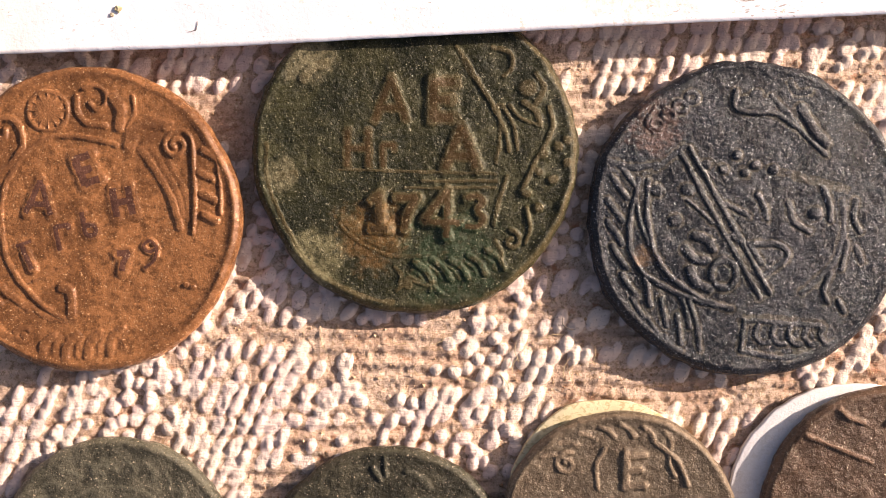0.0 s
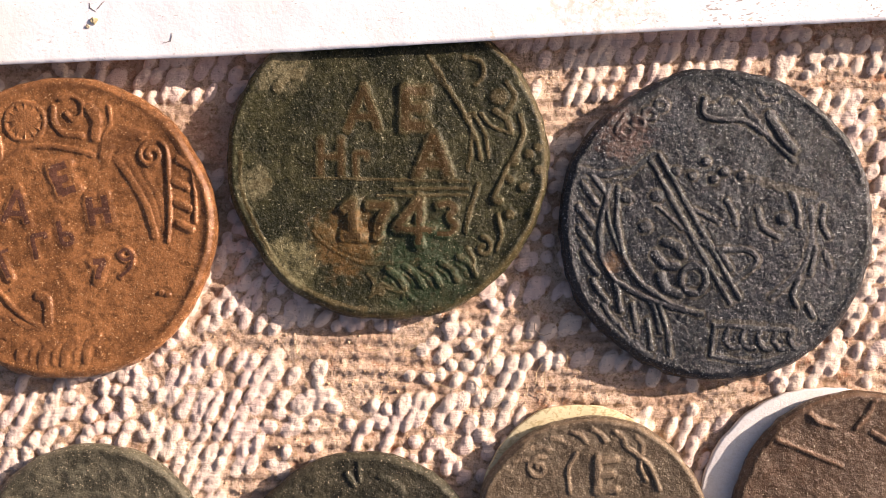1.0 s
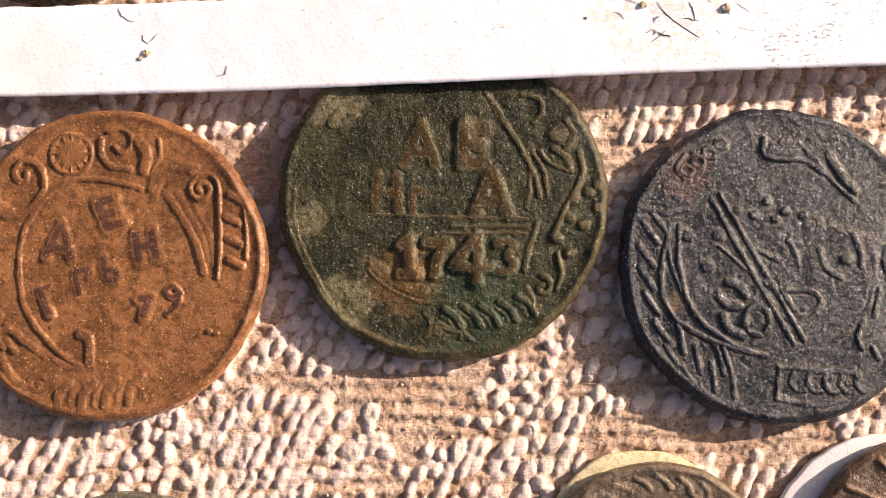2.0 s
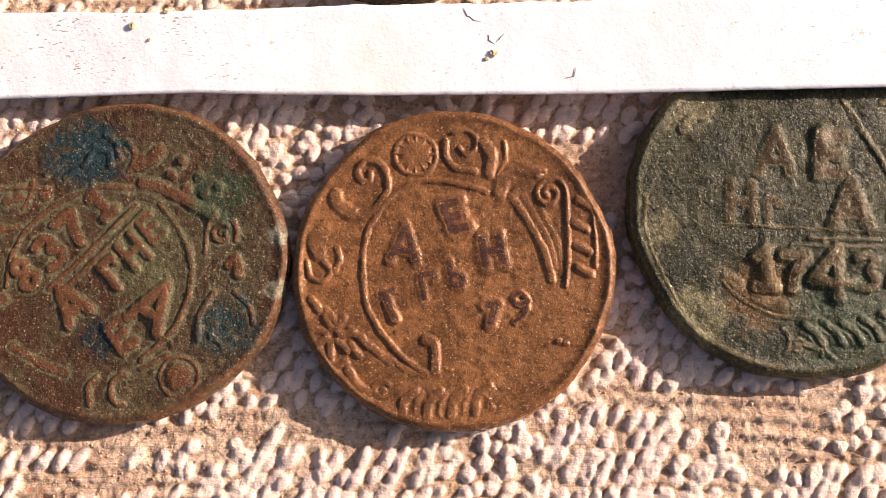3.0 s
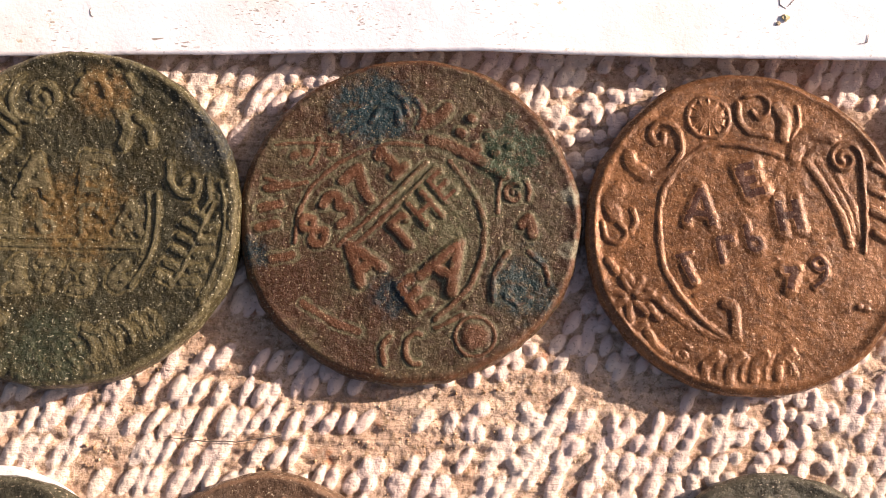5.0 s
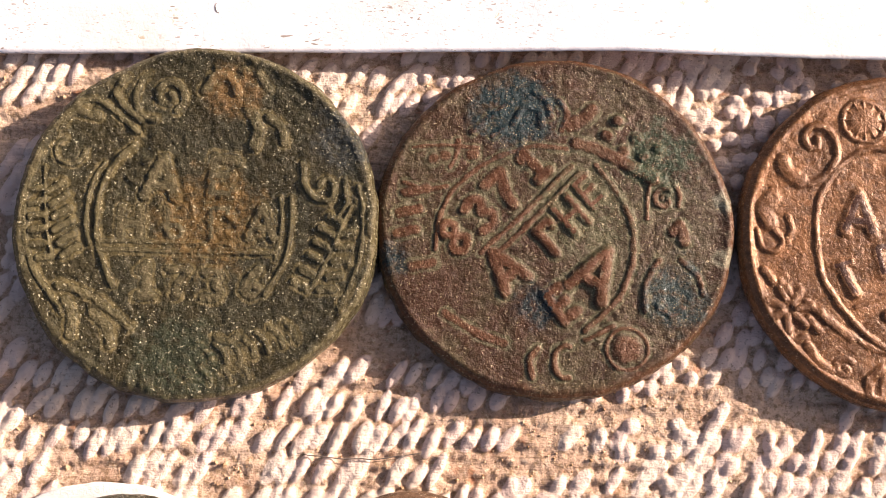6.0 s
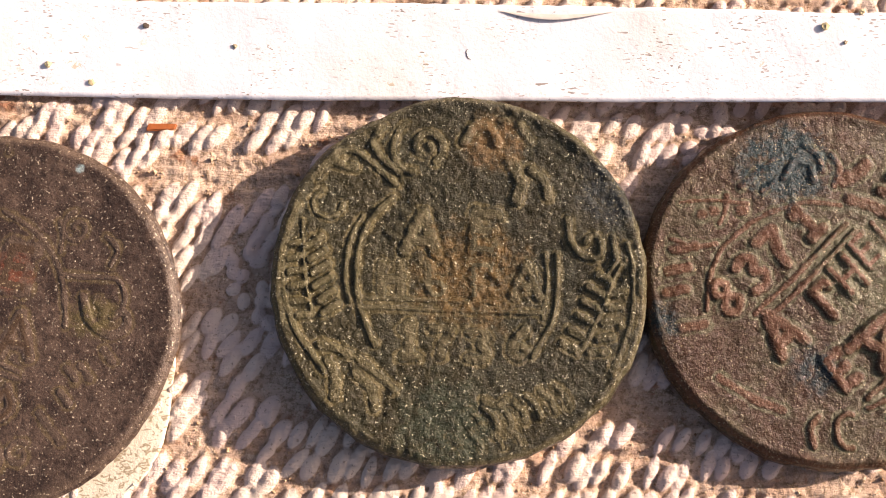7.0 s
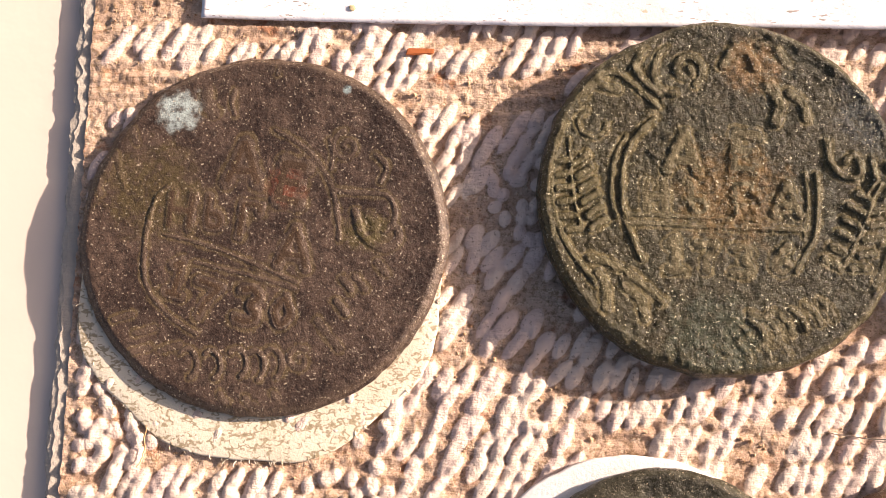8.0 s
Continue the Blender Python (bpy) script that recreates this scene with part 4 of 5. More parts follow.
def dark_die():
    d = Die(463, 412, (3.074, 0.216, 0.102, -3.156), (0.0115, 0.1037), 0.34)
    d.text("A", 432, 290, 74, 5, width=0.2, height=0.15)
    d.text("E", 515, 326, 72, 12, width=0.24, height=0.17)
    d.text("H", 318, 374, 64, 6, width=0.18, height=0.14)
    d.text("b", 378, 378, 58, 6, width=0.18, height=0.13)
    d.text("G", 440, 392, 60, 8, width=0.18, height=0.13)
    d.text("A", 520, 440, 68, 8, width=0.18, height=0.16)
    d.add("dividing_line", [curve(286, 418, 380, 440, 522, 500)], 4, 0.15)
    d.add("dividing_line", [curve(345, 468, 440, 490, 522, 512)], 4, 0.13)
    d.text("1", 312, 496, 62, 18, width=0.2, height=0.18)
    d.text("7", 362, 532, 64, 18, width=0.18, height=0.18)
    d.text("3", 440, 545, 64, 12, width=0.2, height=0.2)
    d.text("0", 500, 556, 58, 12, width=0.18, height=0.16)
    d.add("inner_ring", [curve(302, 326, 274, 352, 258, 402, 250, 462, 254, 502)], 5, 0.24)
    d.add("inner_ring", [curve(254, 502, 268, 532, 302, 570, 345, 594)], 4.5, 0.18)
    d.add("inner_ring", [curve(490, 232, 548, 268, 582, 312, 598, 368, 600, 425)], 5, 0.16)
    d.add("scroll", [spiral(616, 262, 28, 1.2, 100)], 5, 0.18)
    d.add("scroll", [curve(586, 250, 594, 275, 588, 300)], 5, 0.2)
    d.add("scroll", [curve(668, 276, 690, 298, 676, 326)], 5.5, 0.24)
    d.add("scroll", [curve(590, 338, 640, 346, 692, 348, 704, 378, 698, 400)], 5, 0.2)
    d.add("scroll", [curve(630, 378, 638, 420, 678, 448, 708, 430, 702, 402, 680, 412)], 8, 0.24)
    d.add("scroll", [curve(655, 385, 668, 400, 660, 420)], 9, 0.16)
    d.ear("grain", [(640, 505), (678, 478), (604, 548), (570, 580), (592, 608), (616, 508)], 26, -50, 7, 0.13)
    for k, x in enumerate((330, 372, 418, 450, 482)):
        d.add("leaflet", [arc(x, 648 + 3 * (k % 2), 17, 26, -70, 130)], 5, 0.22)
    d.add("leaflet", [spiral(530, 640, 24, 1.1, 60)], 5, 0.24)
    d.add("leaf", [curve(366, 165, 364, 185, 378, 200)], 13, 0.12)
    d.add("leaf", [curve(416, 162, 410, 182, 416, 204)], 4.5, 0.24)
    d.add("scratch", [curve(498, 108, 492, 134)], 3.5, 0.22)
    d.ear("leaflet", [(160, 285), (182, 300), (204, 285), (170, 330), (215, 322), (235, 240)], 30, -70, 6, 0.14)
    d.ear("leaflet", [(215, 565), (255, 590), (245, 625), (300, 620)], 34, 15, 6, 0.14)
    d.ear("leaflet", [(395, 715), (440, 722), (490, 712)], 26, -60, 6, 0.14)
    return d


def plain_die(seed, busy=1.0):
    """A small worn coin: a ring, a few strokes and a leafy border."""
    rng = np.random.default_rng(seed)
    d = Die(0, 0, (10, 0, 0, -10))
    d.add("inner_ring", [arc(0, 0, 62, 62, 20, 165, 40)], 2.6, 0.16 * busy)
    for k in range(3):
        x = -26 + 26 * k + rng.uniform(-3, 3)
        d.add("letter", [curve(x, -42, x + rng.uniform(-5, 5), -20), curve(x, -42, x + 13, -36)], 3.6, 0.2 * busy, True)
    d.leaves("leaflet", 0, 0, 80, 80, 30, 150, 11, 15, 50, 2.8, 0.16 * busy)
    d.add("scroll", [spiral(-8, -72, 9, 1.2, 40)], 2.4, 0.18 * busy)
    return d


def grained_die():
    d = Die(470, 621, (2.525, 0, 0, -2.525))
    d.add("inner_ring", [curve(430, 335, 395, 390, 400, 470)], 9, 0.24)
    d.text("E", 520, 415, 110, 5, width=0.16, height=0.24)
    d.add("inner_ring", [curve(600, 335, 670, 380, 700, 470)], 10, 0.24)
    d.add("scroll", [spiral(300, 385, 42, 1.2, 60)], 10, 0.2)
    d.add("scroll", [curve(650, 345, 640, 400, 660, 440)], 9, 0.18)
    d.leaves("leaflet", 470, 621, 340, 340, 60, 130, 7, 60, 50, 11, 0.16)
    return d


def grooved_die():
    d = Die(1220, 510, (2.469, 0, 0, -2.469))
    d.add("stalk", [curve(1228, 118, 1232, 190)], 8, 0.26)
    d.add("groove", [curve(1075, 150, 1105, 175, 1125, 215)], 18, -0.4)
    d.add("groove", [curve(1185, 135, 1160, 170, 1150, 215)], 16, -0.38)
    d.add("leaf", [curve(1190, 165, 1215, 200)], 12, 0.2)
    d.add("scroll", [curve(1300, 180, 1340, 200, 1370, 240)], 14, 0.16)
    return d


def cracked_die():
    d = Die(0, 0, (10, 0, 0, -10))
    d.add("crack", [curve(-50, -86, -44, -78, -49, -66, -40, -58, -35, -43, -46, -28)], 3.2, -0.55)
    d.add("crack", [curve(-68, -74, -46, -65, -19, -52)], 2.6, -0.5)
    d.add("crack", [curve(-20, -52, -2, -40, 10, -36)], 2.2, -0.35)
    d.add("ridge", [curve(-64, -68, -42, -58, -16, -46)], 2.4, 0.3)
    d.add("ridge", [curve(-40, -90, -32, -80, -20, -76)], 2.6, 0.36)
    d.add("ridge", [curve(-2, -74, 8, -84, 14, -96)], 2.6, 0.3)
    d.add("ridge", [curve(10, -70, 24, -60, 40, -62)], 2.6, 0.24)
    return d


def bronze(name, tone, second):
    return coin_material(name, tone, second, (0.55, 0.45, 0.32), tuple(v * 1.6 for v in tone))


ORANGE = coin_material("orange_copper", (0.250, 0.108, 0.044), (0.290, 0.128, 0.051), (0.72, 0.45, 0.24), (0.20, 0.088, 0.041), grain=0.11, metallic=0.25, rough=0.32, lift=0.35, lumps=0.04, shine=0.7)
ORANGE_RAISED = coin_material("plum_copper", (0.122, 0.055, 0.037), (0.138, 0.061, 0.039), (0.45, 0.28, 0.18), (0.097, 0.047, 0.035), grain=0.08, metallic=0.25, rough=0.32, lift=0.3, lumps=0.05, shine=0.7)
GREEN = coin_material("green_patina", (0.034, 0.036, 0.017), (0.053, 0.050, 0.022), (0.46, 0.42, 0.27), (0.126, 0.093, 0.040),
                      [(-9.5, 9.5, 2.6, (0.24, 0.205, 0.115)), (-9.0, -9.0, 2.6, (0.21, 0.185, 0.095)), (-12.0, -1.5, 1.5, (0.22, 0.19, 0.105)), (-4.0, -7.0, 3.2, (0.16, 0.09, 0.03)), (3.0, -9.5, 4.5, (0.035, 0.055, 0.025))], grain=0.19)
GREEN_RAISED = coin_material("brown_high_points", (0.085, 0.052, 0.021), (0.070, 0.050, 0.022), (0.50, 0.38, 0.22), (0.095, 0.058, 0.024), grain=0.12)
BLACK = coin_material("blue_black_patina", (0.011, 0.0145, 0.021), (0.016, 0.0195, 0.027), (0.42, 0.43, 0.45), (0.045, 0.049, 0.056),
                      [(-8.0, 8.5, 2.5, (0.09, 0.05, 0.04)), (-9.5, -3.0, 1.0, (0.14, 0.08, 0.04))], grain=0.20, rough=0.26, lift=0.5, shine=1.0, dirt_glint=(0.100, 0.085, 0.060))
# the last two pale patches: worn right rim with a whitish highlight painted in
BROWN = coin_material("brown_patina", (0.105, 0.046, 0.023), (0.076, 0.055, 0.028), (0.50, 0.40, 0.24), (0.16, 0.066, 0.030),
                      [(-3.5, 9.3, 3.4, (0.012, 0.036, 0.043)), (-2.0, 9.6, 2.4, (0.012, 0.036, 0.043)), (9.0, -5.5, 2.8, (0.018, 0.038, 0.038)), (8.5, 5.5, 3.0, (0.04, 0.062, 0.032)), (-13.0, -3.0, 1.6, (0.015, 0.028, 0.032)), (-1.5, -6.5, 1.8, (0.018, 0.03, 0.034)), (2.5, 1.0, 4.0, (0.11, 0.10, 0.05)), (13.6, 2.0, 1.0, (0.27, 0.25, 0.18)), (13.3, -2.6, 1.0, (0.27, 0.24, 0.16))], grain=0.22, metallic=0.25, rough=0.29, shine=0.7, dirt_glint=(0.165, 0.155, 0.085))
BROWN_RAISED = coin_material("red_brown_high_points", (0.137, 0.057, 0.027), (0.115, 0.053, 0.026), (0.5, 0.36, 0.2), (0.158, 0.065, 0.032), grain=0.14, metallic=0.25, rough=0.29, shine=0.7)
OLIVE = coin_material("olive_patina", (0.064, 0.052, 0.022), (0.045, 0.041, 0.022), (0.66, 0.60, 0.42), (0.150, 0.125, 0.062),
                      [(1.0, 0.2, 4.0, (0.15, 0.09, 0.03)), (2.5, 10.5, 2.2, (0.18, 0.105, 0.04)), (-1.0, -11.0, 3.5, (0.042, 0.05, 0.027)), (12.0, 7.0, 3.0, (0.05, 0.055, 0.05))], grain=0.30, rough=0.29, metallic=0.25, shine=0.7, dirt_glint=(0.19, 0.150, 0.068))
OLIVE_RAISED = coin_material("olive_high_points", (0.100, 0.085, 0.048), (0.090, 0.078, 0.045), (0.58, 0.50, 0.34), (0.150, 0.125, 0.070), grain=0.20, rough=0.30, metallic=0.3, shine=0.25)
DARK = coin_material("chocolate_patina", (0.084, 0.055, 0.043), (0.102, 0.068, 0.051), (0.66, 0.56, 0.42), (0.15, 0.105, 0.075),
                     [(-7.3, 9.7, 1.7, (0.50, 0.58, 0.56)), (6.2, 11.9, 0.35, (0.45, 0.58, 0.58)), (1.8, 3.7, 1.5, (0.17, 0.06, 0.035)), (-9.0, 3.0, 4.0, (0.11, 0.08, 0.04)), (8.3, 0.2, 1.7, (0.13, 0.10, 0.045))], grain=0.15, lift=0.6, rough=0.36, shine=0.8, dirt_glint=(0.165, 0.118, 0.062))
DARK_RAISED = coin_material("chocolate_high_points", (0.084, 0.054, 0.038), (0.078, 0.052, 0.038), (0.5, 0.4, 0.24), (0.105, 0.066, 0.042), grain=0.12)

coin("copper_coin", dark_die(), -63.3, -3.45, 14.6, 14.4, DARK, DARK_RAISED, "worn chocolate-brown copper coin with a pale blue spot", seed=41, rim=0.05, swell=0.10, pits=0.04, base=0.62, thick=0.95, rough_edge=0.008, tilt=(0, -1.2))
coin("copper_coin", olive_die(), -27.35, 0.3, 14.15, 13.9, OLIVE, OLIVE_RAISED, "thick olive-brown copper coin with scrolls and wheat ears", seed=51, rim=0.28, pits=0.14, swell=0.16, base=0.5, thick=2.15, rough_edge=0.012)
coin("copper_coin", brown_die(), 0.85, 0.45, 14.05, 13.65, BROWN, BROWN_RAISED, "red-brown copper coin with dark teal corrosion patches", seed=61, rim=0.18, pits=0.07, swell=0.16, rough_edge=0.012)
coin("copper_coin", orange_die(), 29.15, -0.55, 13.5, 13.5, ORANGE, ORANGE_RAISED, "orange-brown copper coin with a rosette and scrolls", seed=71, rim=0.22, pits=0.035, swell=0.09, rough_edge=0.016)
coin("copper_coin", green_die(), 58.6, 4.2, 14.35, 14.3, GREEN, GREEN_RAISED, "dark green copper coin dated 1743, partly under a paper strip", seed=81, rim=0.22, pits=0.05, rough_edge=0.012)
coin("copper_coin", black_die(), 88.15, -2.85, 14.1, 13.95, BLACK, BLACK, "blue-black copper coin with a double line and a scratch", seed=91, rim=0.16, pits=0.05, swell=0.16, rough_edge=0.016)

# ---- the next row and the row beyond the strip ----
GREY_A = bronze("grey_olive_patina", (0.09, 0.083, 0.058), (0.11, 0.098, 0.068))
GREY_B = bronze("dark_olive_patina", (0.055, 0.052, 0.035), (0.07, 0.062, 0.04))
GREY_C = bronze("grey_brown_patina", (0.20, 0.145, 0.095), (0.16, 0.122, 0.082))
GREY_D = bronze("red_brown_dark_patina", (0.175, 0.102, 0.062), (0.125, 0.080, 0.053))
DIES = {6: grooved_die, 7: grained_die, 8: cracked_die}
SMALL = [(-31.4, -20.7, 11.4, GREY_B, 3, 0.95, "dark speckled small copper coin lying on white card"),
         (-10.4, -20.6, 11.2, GREY_D, 4, 0.45, "dark brown small copper coin with a smooth edge"),
         (30.3, -20.4, 10.8, GREY_A, 5, 0.45, "dark olive small copper coin, worn"),
         (54.6, -22.1, 11.2, GREY_B, 6, 0.45, "dark small copper coin with slanting grooves"),
         (75.5, -19.8, 10.5, GREY_C, 7, 0.9, "grey-brown small copper coin on yellowish card"),
         (99.8, -18.7, 11.6, GREY_D, 8, 0.95, "brown small copper coin with deep cracks on a white paper disc")]
for sx, top, r, mat, seed, base, words in SMALL:
    coin("small_copper_coin", DIES[seed]() if seed in DIES else plain_die(seed, 0.35), sx, top - r, r, r, mat, mat, words, base=base, thick=1.45, seed=100 + seed, rings=110 if seed in DIES else 70, sides=420 if seed in DIES else 220,
         rim=0.12, group="small coins in the next row", rough_edge=0.01)
coin("copper_coin", plain_die(31), 24.2, 36.6, 13.2, 13.2, GREY_B, GREY_B, "dark green copper coin beyond the paper strip", seed=131, turn=180, rings=80, sides=260)


# ---- cards under coins ----
def round_card(name, x, y, rx, ry, z0, z1, material, seed, uneven, label, category="paper disc"):
    """A hand-cut disc of card: facetted outline, soft edge."""
    sides = 140
    a = np.linspace(0, 2 * np.pi, sides, endpoint=False)
    out = 1 + uneven * (smooth_noise(2.6 * np.cos(a) + 5, 2.6 * np.sin(a) + 5, seed) - 0.5) + 0.012 * (smooth_noise(14 * np.cos(a) + 5, 14 * np.sin(a), seed + 1) - 0.5)
    rings = [(0.0, z1), (0.5, z1), (0.9, z1), (0.988, z1 - 0.01), (1.0, z1 - 0.06), (1.0, z0)]
    v = []
    for q, z in rings[1:]:
        lift = 0.05 * (smooth_noise(q * 3 * np.cos(a) + 9, q * 3 * np.sin(a) + 9, seed + 2) - 0.5)
        v.append(np.stack([np.cos(a) * rx * q * out, np.sin(a) * ry * q * out, np.full(sides, z - z0) + lift * (z > z0)], -1))
    v = np.concatenate(v + [np.array([[0, 0, z1 - z0]])])
    n = len(rings) - 1
    mid = np.array([[n * sides, i, (i + 1) % sides] for i in range(sides)])
    me = mesh_from(name, v, [grid_faces(n, sides, True)[:, ::-1], mid, np.arange((n - 1) * sides, n * sides)[::-1][None]], material, True)
    ob = new(name, me)
    ob.matrix_world = pose(x * MM, y * MM, z0 * MM)
    return tagged(ob, label, category)


CREAM = paper_material("cream_card", (0.76, 0.68, 0.55), (0.34, 0.27, 0.17), (0.66, 0.57, 0.43), 0.9)
YELLOW = paper_material("yellow_card", (0.76, 0.66, 0.42), (0.46, 0.36, 0.18), (0.68, 0.56, 0.34), 0.7)
WHITE = paper_material("white_disc_paper", (0.80, 0.78, 0.77), (0.62, 0.58, 0.52), (0.74, 0.71, 0.68), 0.25)


def frayed_edge(rx, ry, z, first, last, count, material):
    """Torn paper fibres that stand out of a card's cut edge; angles in degrees."""
    rng = np.random.default_rng(17)
    verts, faces, at = [], [], 0
    for a in np.radians(rng.uniform(first, last, count)):
        length, lean, t = rng.uniform(0.25, 0.75), a + rng.normal(0, 0.6), np.linspace(-0.3, 1, 6)
        q = 0.985 + 0.02 * rng.random()
        p = np.stack([math.cos(a) * rx * q + np.cos(lean + t * 0.5) * length * t, math.sin(a) * ry * q + np.sin(lean + t * 0.5) * length * t,
                      z + rng.uniform(-0.1, 0.05) + 0.12 * t * rng.normal()], 1)
        v, f = tube(p, rng.uniform(0.02, 0.05), 4)
        verts.append(v)
        faces.append(f + at)
        at += len(v)
    return mesh_from("frayed_edge", np.concatenate(verts), np.concatenate(faces), material)


cream = round_card("round_card", -63.2, -7.4, 14.7, 14.2, 0.2, 0.5, CREAM, 3, 0.10, "cream fibrous hand-cut card disc under a coin")
part("frayed_edge", frayed_edge(14.5, 14.0, 0.26, 188, 350, 70, CREAM), cream, "pale torn fibres")
round_card("round_card", 74.6, -27.9, 9.0, 9.3, 0.35, 0.9, YELLOW, 4, 0.05, "yellowish card disc under a small coin")
round_card("round_card", 97.5, -30.3, 12.3, 12.1, 0.35, 0.95, WHITE, 5, 0.05, "white paper disc under a brown coin")
round_card("round_card", -33.6, -31.2, 11.6, 11.6, 0.35, 0.95, WHITE, 6, 0.06, "white rough card disc under a small coin")

# ---- paper strip ----
STRIP_X, STRIP_Y0 = (-69.8, 127.0), 14.75


def strip_height(x):
    return np.interp(x, (-70, -55, -40, -12, 6, 30, 46, 60, 74, 88, 128), (0.8, 0.8, 1.2, 2.0, 2.7, 2.9, 3.2, 3.4, 3.35, 3.2, 3.0))


def paper_strip():
    """A cut strip of white paper that lies over the coin edges: wavy, thin, with clean but not perfect edges."""
    xs = np.arange(STRIP_X[0], STRIP_X[1], 0.4)
    f = np.linspace(0, 1, 22)
    z = strip_height(xs)
    for _ in range(40):
        z[1:-1] = 0.5 * z[1:-1] + 0.25 * (z[:-2] + z[2:])
    near_edge = np.interp(xs, (-70, -40, -20, 7, 22, 42, 60, 80, 128), (14.65, 14.6, 14.7, 15.0, 14.5, 14.3, 14.35, 14.6, 14.8))
    far_edge = np.interp(xs, (-70, -14, 2, 22, 41, 72, 128), (23.0, 22.75, 22.3, 22.6, 22.6, 22.9, 23.2))
    for line in (near_edge, far_edge):
        for _ in range(60):
            line[1:-1] = 0.5 * line[1:-1] + 0.25 * (line[:-2] + line[2:])
    x, v = np.meshgrid(xs, f)
    lo = near_edge + 0.10 * (smooth_noise(xs / 14, xs * 0, 2) - 0.5) + 0.05 * (smooth_noise(xs / 1.1, xs * 0, 3) - 0.5)
    hi = far_edge + 0.16 * (smooth_noise(xs / 4, xs * 0 + 5, 2) - 0.5) + 0.14 * (smooth_noise(xs / 0.9, xs * 0 + 5, 3) - 0.5)
    y = lo[None] * (1 - v) + hi[None] * v
    top = z[None] + 0.10 * (smooth_noise(x / 7, y / 5, 8) - 0.5) + 0.03 * (smooth_noise(x / 1.5, y / 1.5, 9) - 0.5)
    up = np.stack([x, y - STRIP_Y0, top], -1).reshape(-1, 3)
    down = up - (0, 0, 0.22)
    r, c = len(f), len(xs)
    n = r * c
    loop = np.concatenate([np.arange(c), np.arange(1, r) * c + c - 1, (r - 1) * c + np.arange(c - 2, -1, -1), np.arange(r - 2, 0, -1) * c])
    nxt = np.roll(loop, -1)
    side = np.stack([loop, loop + n, nxt + n, nxt], 1)
    return mesh_from("paper_strip", np.concatenate([up, down]), [grid_faces(r, c), grid_faces(r, c)[:, ::-1] + n, side], strip_material(), True)


strip = new("paper_strip", paper_strip())
strip.matrix_world = pose(0, STRIP_Y0 * MM, 0)
tagged(strip, "white speckled paper strip lying across the coins", "paper strip")


# ---- crumbs, fibres and chips ----
def crumb(name, x, y, z, size, tone, seed, label, flat=0.6):
    bm = bmesh.new()
    bmesh.ops.create_icosphere(bm, subdivisions=2, radius=size * MM)
    for v in bm.verts:
        q = v.co / MM * 2.2 / size
        v.co *= 0.75 + 0.5 * noise.noise(q + Vector((seed, 0, 0)))
        v.co.z *= flat
    m = Nodes(name + "_dirt", 0.9, specular=0.2)
    mat = m.finish(m.mix(m.noise(0.3, 3), tone, tuple(t * 0.6 for t in tone)), [(m.noise(0.15, 3), 0.015)])
    ob = new(name, from_bm(name, bm, mat))
    ob.matrix_world = pose(x * MM, y * MM, (z + size * flat * 0.6) * MM, 0, 0, seed * 40)
    return tagged(ob, label, "crumb")


def fibre(name, x, y, z, length, turn, bend, radius, tone, label, seed=1):
    rng = np.random.default_rng(seed)
    t = np.linspace(-0.5, 0.5, 22)
    wav = np.cumsum(rng.normal(0, 0.05, 22))
    p = np.stack([t * length, bend * (t * t * 4 - 0.5) + (wav - wav.mean()) * 0.6, np.full(22, radius)], 1)
    m = Nodes(name + "_tone", 0.8)
    v, f = tube(p, radius)
    ob = new(name, mesh_from(name, v, f, m.finish(tone)))
    ob.matrix_world = pose(x * MM, y * MM, z * MM, 0, 0, turn)
    return tagged(ob, label, "fibre")


EARTH, STRAW, SOOT = (0.58, 0.48, 0.34), (0.72, 0.60, 0.36), (0.13, 0.10, 0.08)


def strip_top(x):
    return float(strip_height(x)) - 0.01


for k, (cx, cy, size, tone) in enumerate([(32.8, 18.0, 0.42, STRAW), (32.2, 17.5, 0.25, EARTH), (1.3, 21.1, 0.42, STRAW), (2.8, 19.8, 0.22, EARTH), (4.2, 22.4, 0.3, STRAW), (84.7, 20.3, 0.55, EARTH), (90.2, 21.9, 0.5, EARTH),
                                           (71.9, 19.8, 0.16, SOOT), (-60.8, 17.2, 0.36, STRAW), (-57.2, 15.8, 0.36, STRAW), (-45.8, 19.0, 0.25, EARTH), (-53.2, 20.7, 0.32, SOOT), (77.2, 20.9, 0.4, STRAW)]):
    crumb("crumb", cx, cy, strip_top(cx), size, tone, k + 1, "small straw-coloured crumb of dirt on the paper strip", 0.45)
for k, (fx, fy, length, turn, bend) in enumerate([(30.9, 21.4, 1.9, -38, 0.25), (32.6, 19.2, 1.0, -55, 0.2), (33.4, 19.4, 1.0, 50, 0.1), (75.8, 21.9, 2.4, -60, 0.5), (80.2, 19.3, 5.0, -40, 0.4), (86.0, 18.6, 2.4, -30, 0.3), (39.5, 16.0, 1.2, 40, 0.3), (-27.0, 18.5, 0.9, -60, 0.3)]):
    fibre("fibre", fx, fy, strip_top(fx), length, turn, bend, 0.03, SOOT, "fine dark hair-like fibre lying on the paper strip", k + 3)
rng = np.random.default_rng(29)
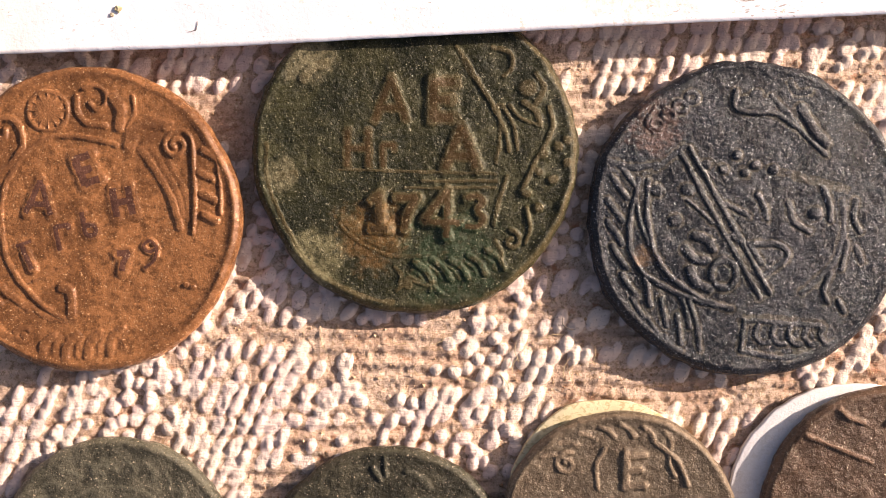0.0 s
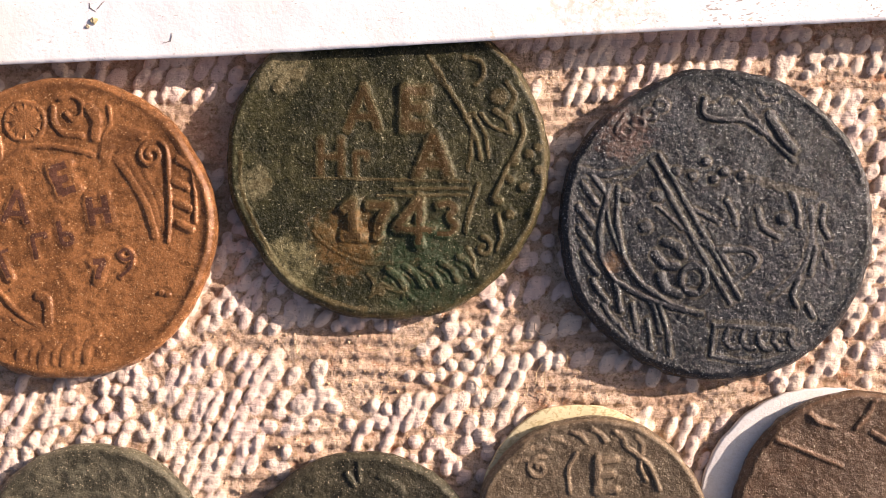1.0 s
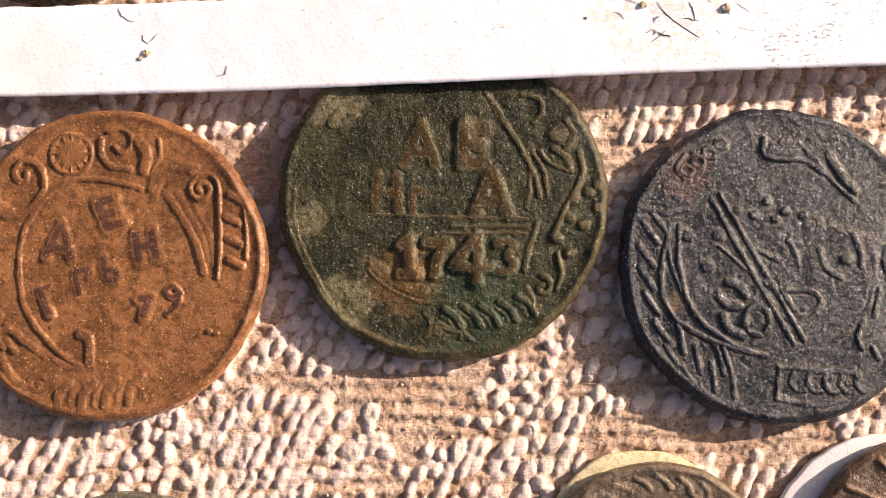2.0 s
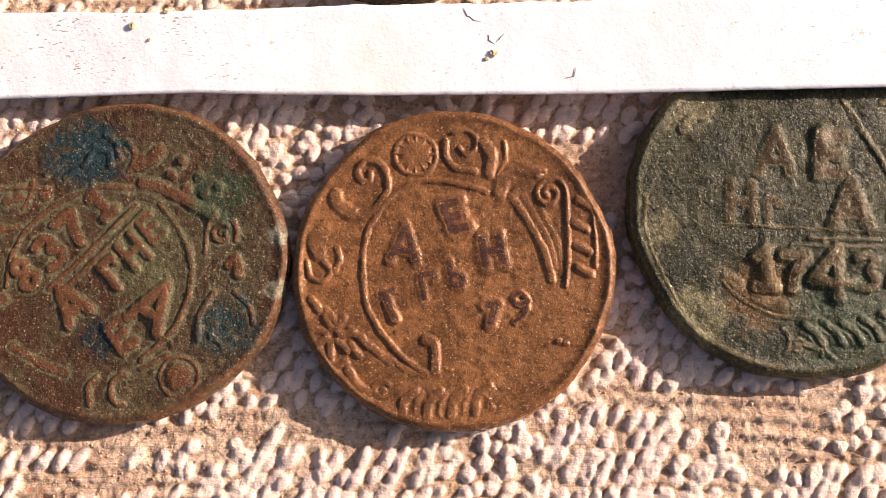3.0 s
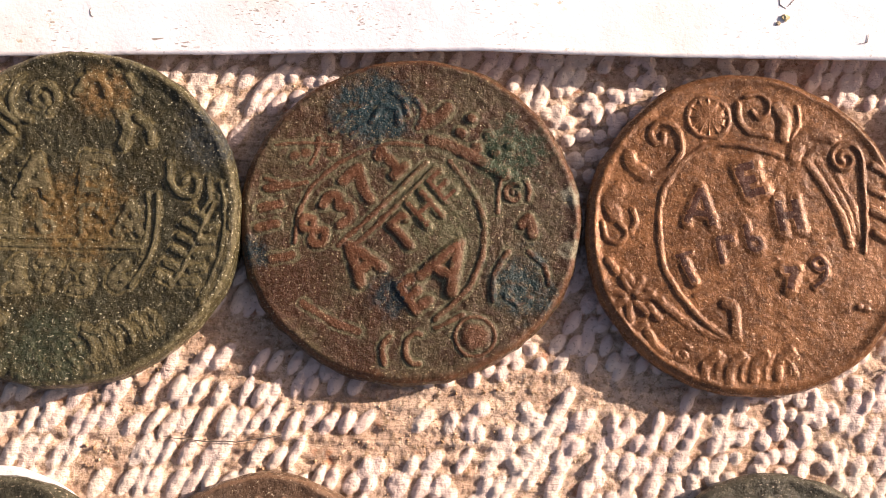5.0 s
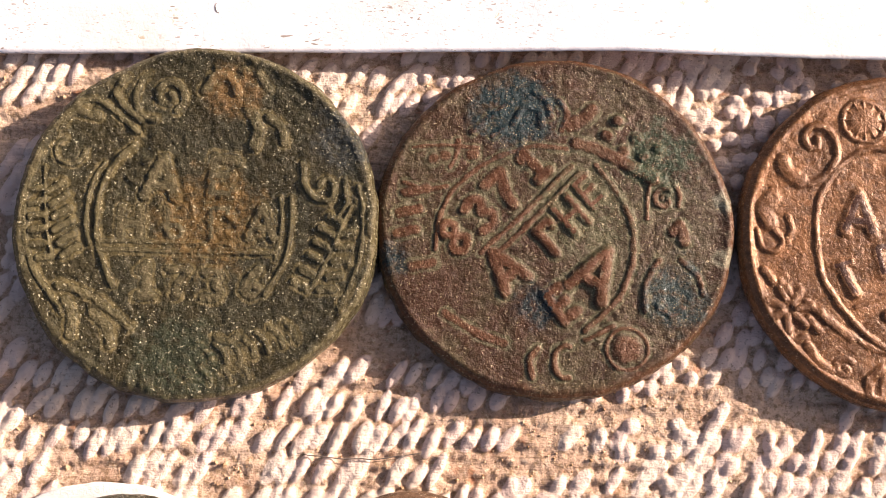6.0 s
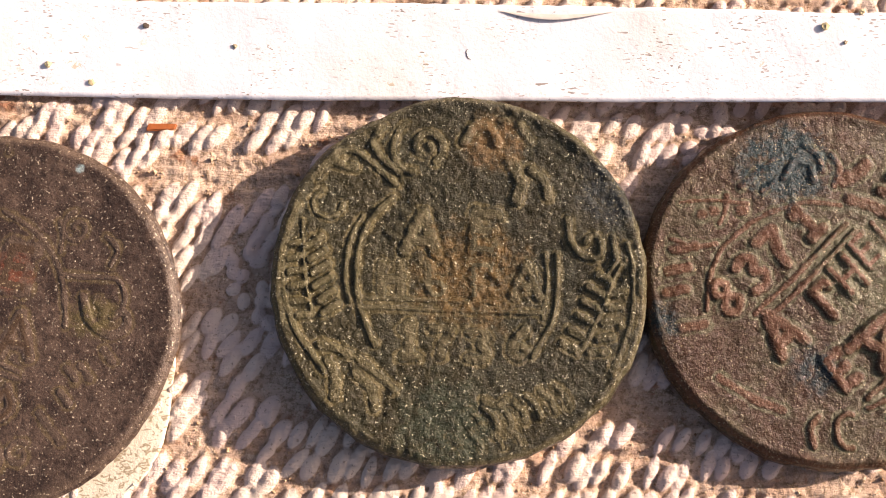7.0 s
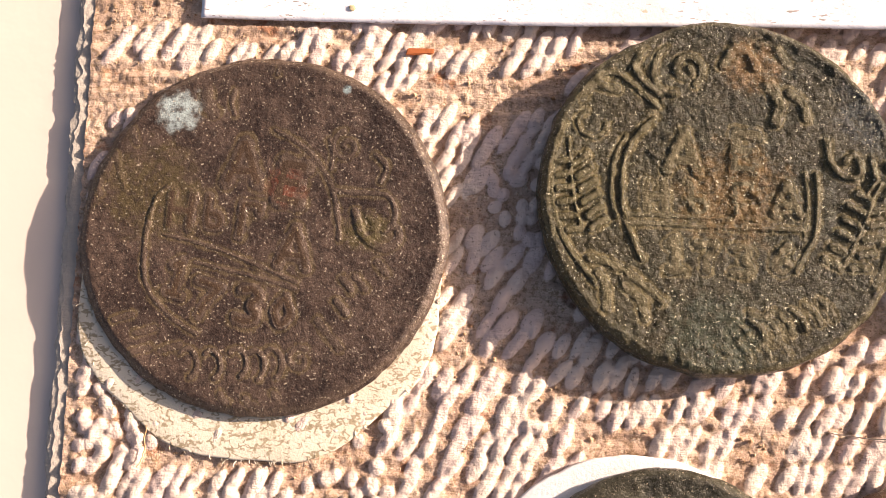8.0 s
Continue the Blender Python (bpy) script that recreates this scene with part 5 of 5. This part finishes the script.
for k in range(22):         # smeared litter near the strip's far corner
    fx = rng.uniform(74, 94)
    fibre("fibre", fx, rng.uniform(17.6, 22.4), strip_top(fx), rng.uniform(0.5, 1.8), rng.uniform(-80, 60), rng.uniform(-0.3, 0.3), rng.uniform(0.025, 0.05), (0.42, 0.35, 0.24) if k % 3 else SOOT,
          "short dull brown plant fibre stuck to the paper strip", 70 + k)
fibre("fibre", -14.4, -17.7, 0.55, 9.6, 0, 0.35, 0.05, SOOT, "long dark hair lying on the wallpaper", 21)
fibre("fibre", -71.5, -20.5, 0.75, 3.3, 82, 0.3, 0.05, (0.55, 0.33, 0.16), "short straw-coloured fibre by the round card", 22)
fibre("fibre", 71.8, -11.9, 0.6, 1.6, -40, 0.5, 0.05, SOOT, "curled dark fibre lying on the wallpaper", 23)

rng = np.random.default_rng(5)
for k in range(14):
    sx, sy = rng.uniform(47, 76), rng.uniform(-18.5, -11.5)
    fibre("straw", sx, sy, 0.5, rng.uniform(1.2, 3.2), rng.uniform(-30, 120), rng.uniform(-0.3, 0.3), 0.035, (0.55, 0.42, 0.24), "fine straw-coloured plant fibre on the wallpaper", 40 + k)


def torn_flap():
    """A sliver of paper that has torn and lifted at the strip's far edge."""
    t = np.linspace(0, 1, 40)
    swell = np.sin(np.pi * t) ** 1.2
    rows = []
    for f, up in ((0.0, 0.0), (0.4, 0.10), (0.8, 0.17), (1.0, 0.15)):
        rows.append(np.stack([-24.7 + 9.6 * t, 22.3 - 0.5 * swell * f * (1.4 - 0.8 * t) - STRIP_Y0 - 0.3 * np.sin(np.pi * t), strip_height(-24.7 + 9.6 * t) + 0.05 + up * swell], 1))
    v = np.concatenate(rows)
    v = np.concatenate([v, v - (0, 0, 0.06)])
    f = grid_faces(4, 40)
    m = Nodes("torn_paper", 0.8)
    return mesh_from("torn_flap", v, [f[:, ::-1], f + 160], m.finish(m.mix(m.noise(0.8, 3), (0.55, 0.46, 0.38), (0.78, 0.74, 0.70))))


part("torn_flap", torn_flap(), strip, "brown torn sliver of lifted paper")

CHIP = Nodes("red_chip", 0.4)
chip_mat = CHIP.finish(CHIP.mix(CHIP.noise(0.6, 3), (0.30, 0.075, 0.02), (0.45, 0.15, 0.05)), [(CHIP.noise(0.3, 3), 0.05)])
chip_bm = slab(-1.15, 1.15, -0.32, 0.30, 0, 0.25, 0.08)
for v in chip_bm.verts:
    v.co.y *= 1.0 - 0.25 * (v.co.x > 0)
    v.co.x += 0.35 * v.co.y
    v.co.z += 0.08 * MM * noise.noise(v.co / MM)
chip = new("rust_chip", from_bm("rust_chip", chip_bm, chip_mat))
chip.matrix_world = pose(-51.4 * MM, 12.3 * MM, 0.32 * MM, 0, 4, 4)
tagged(chip, "flat rust-red chip lying on the wallpaper", "chip")
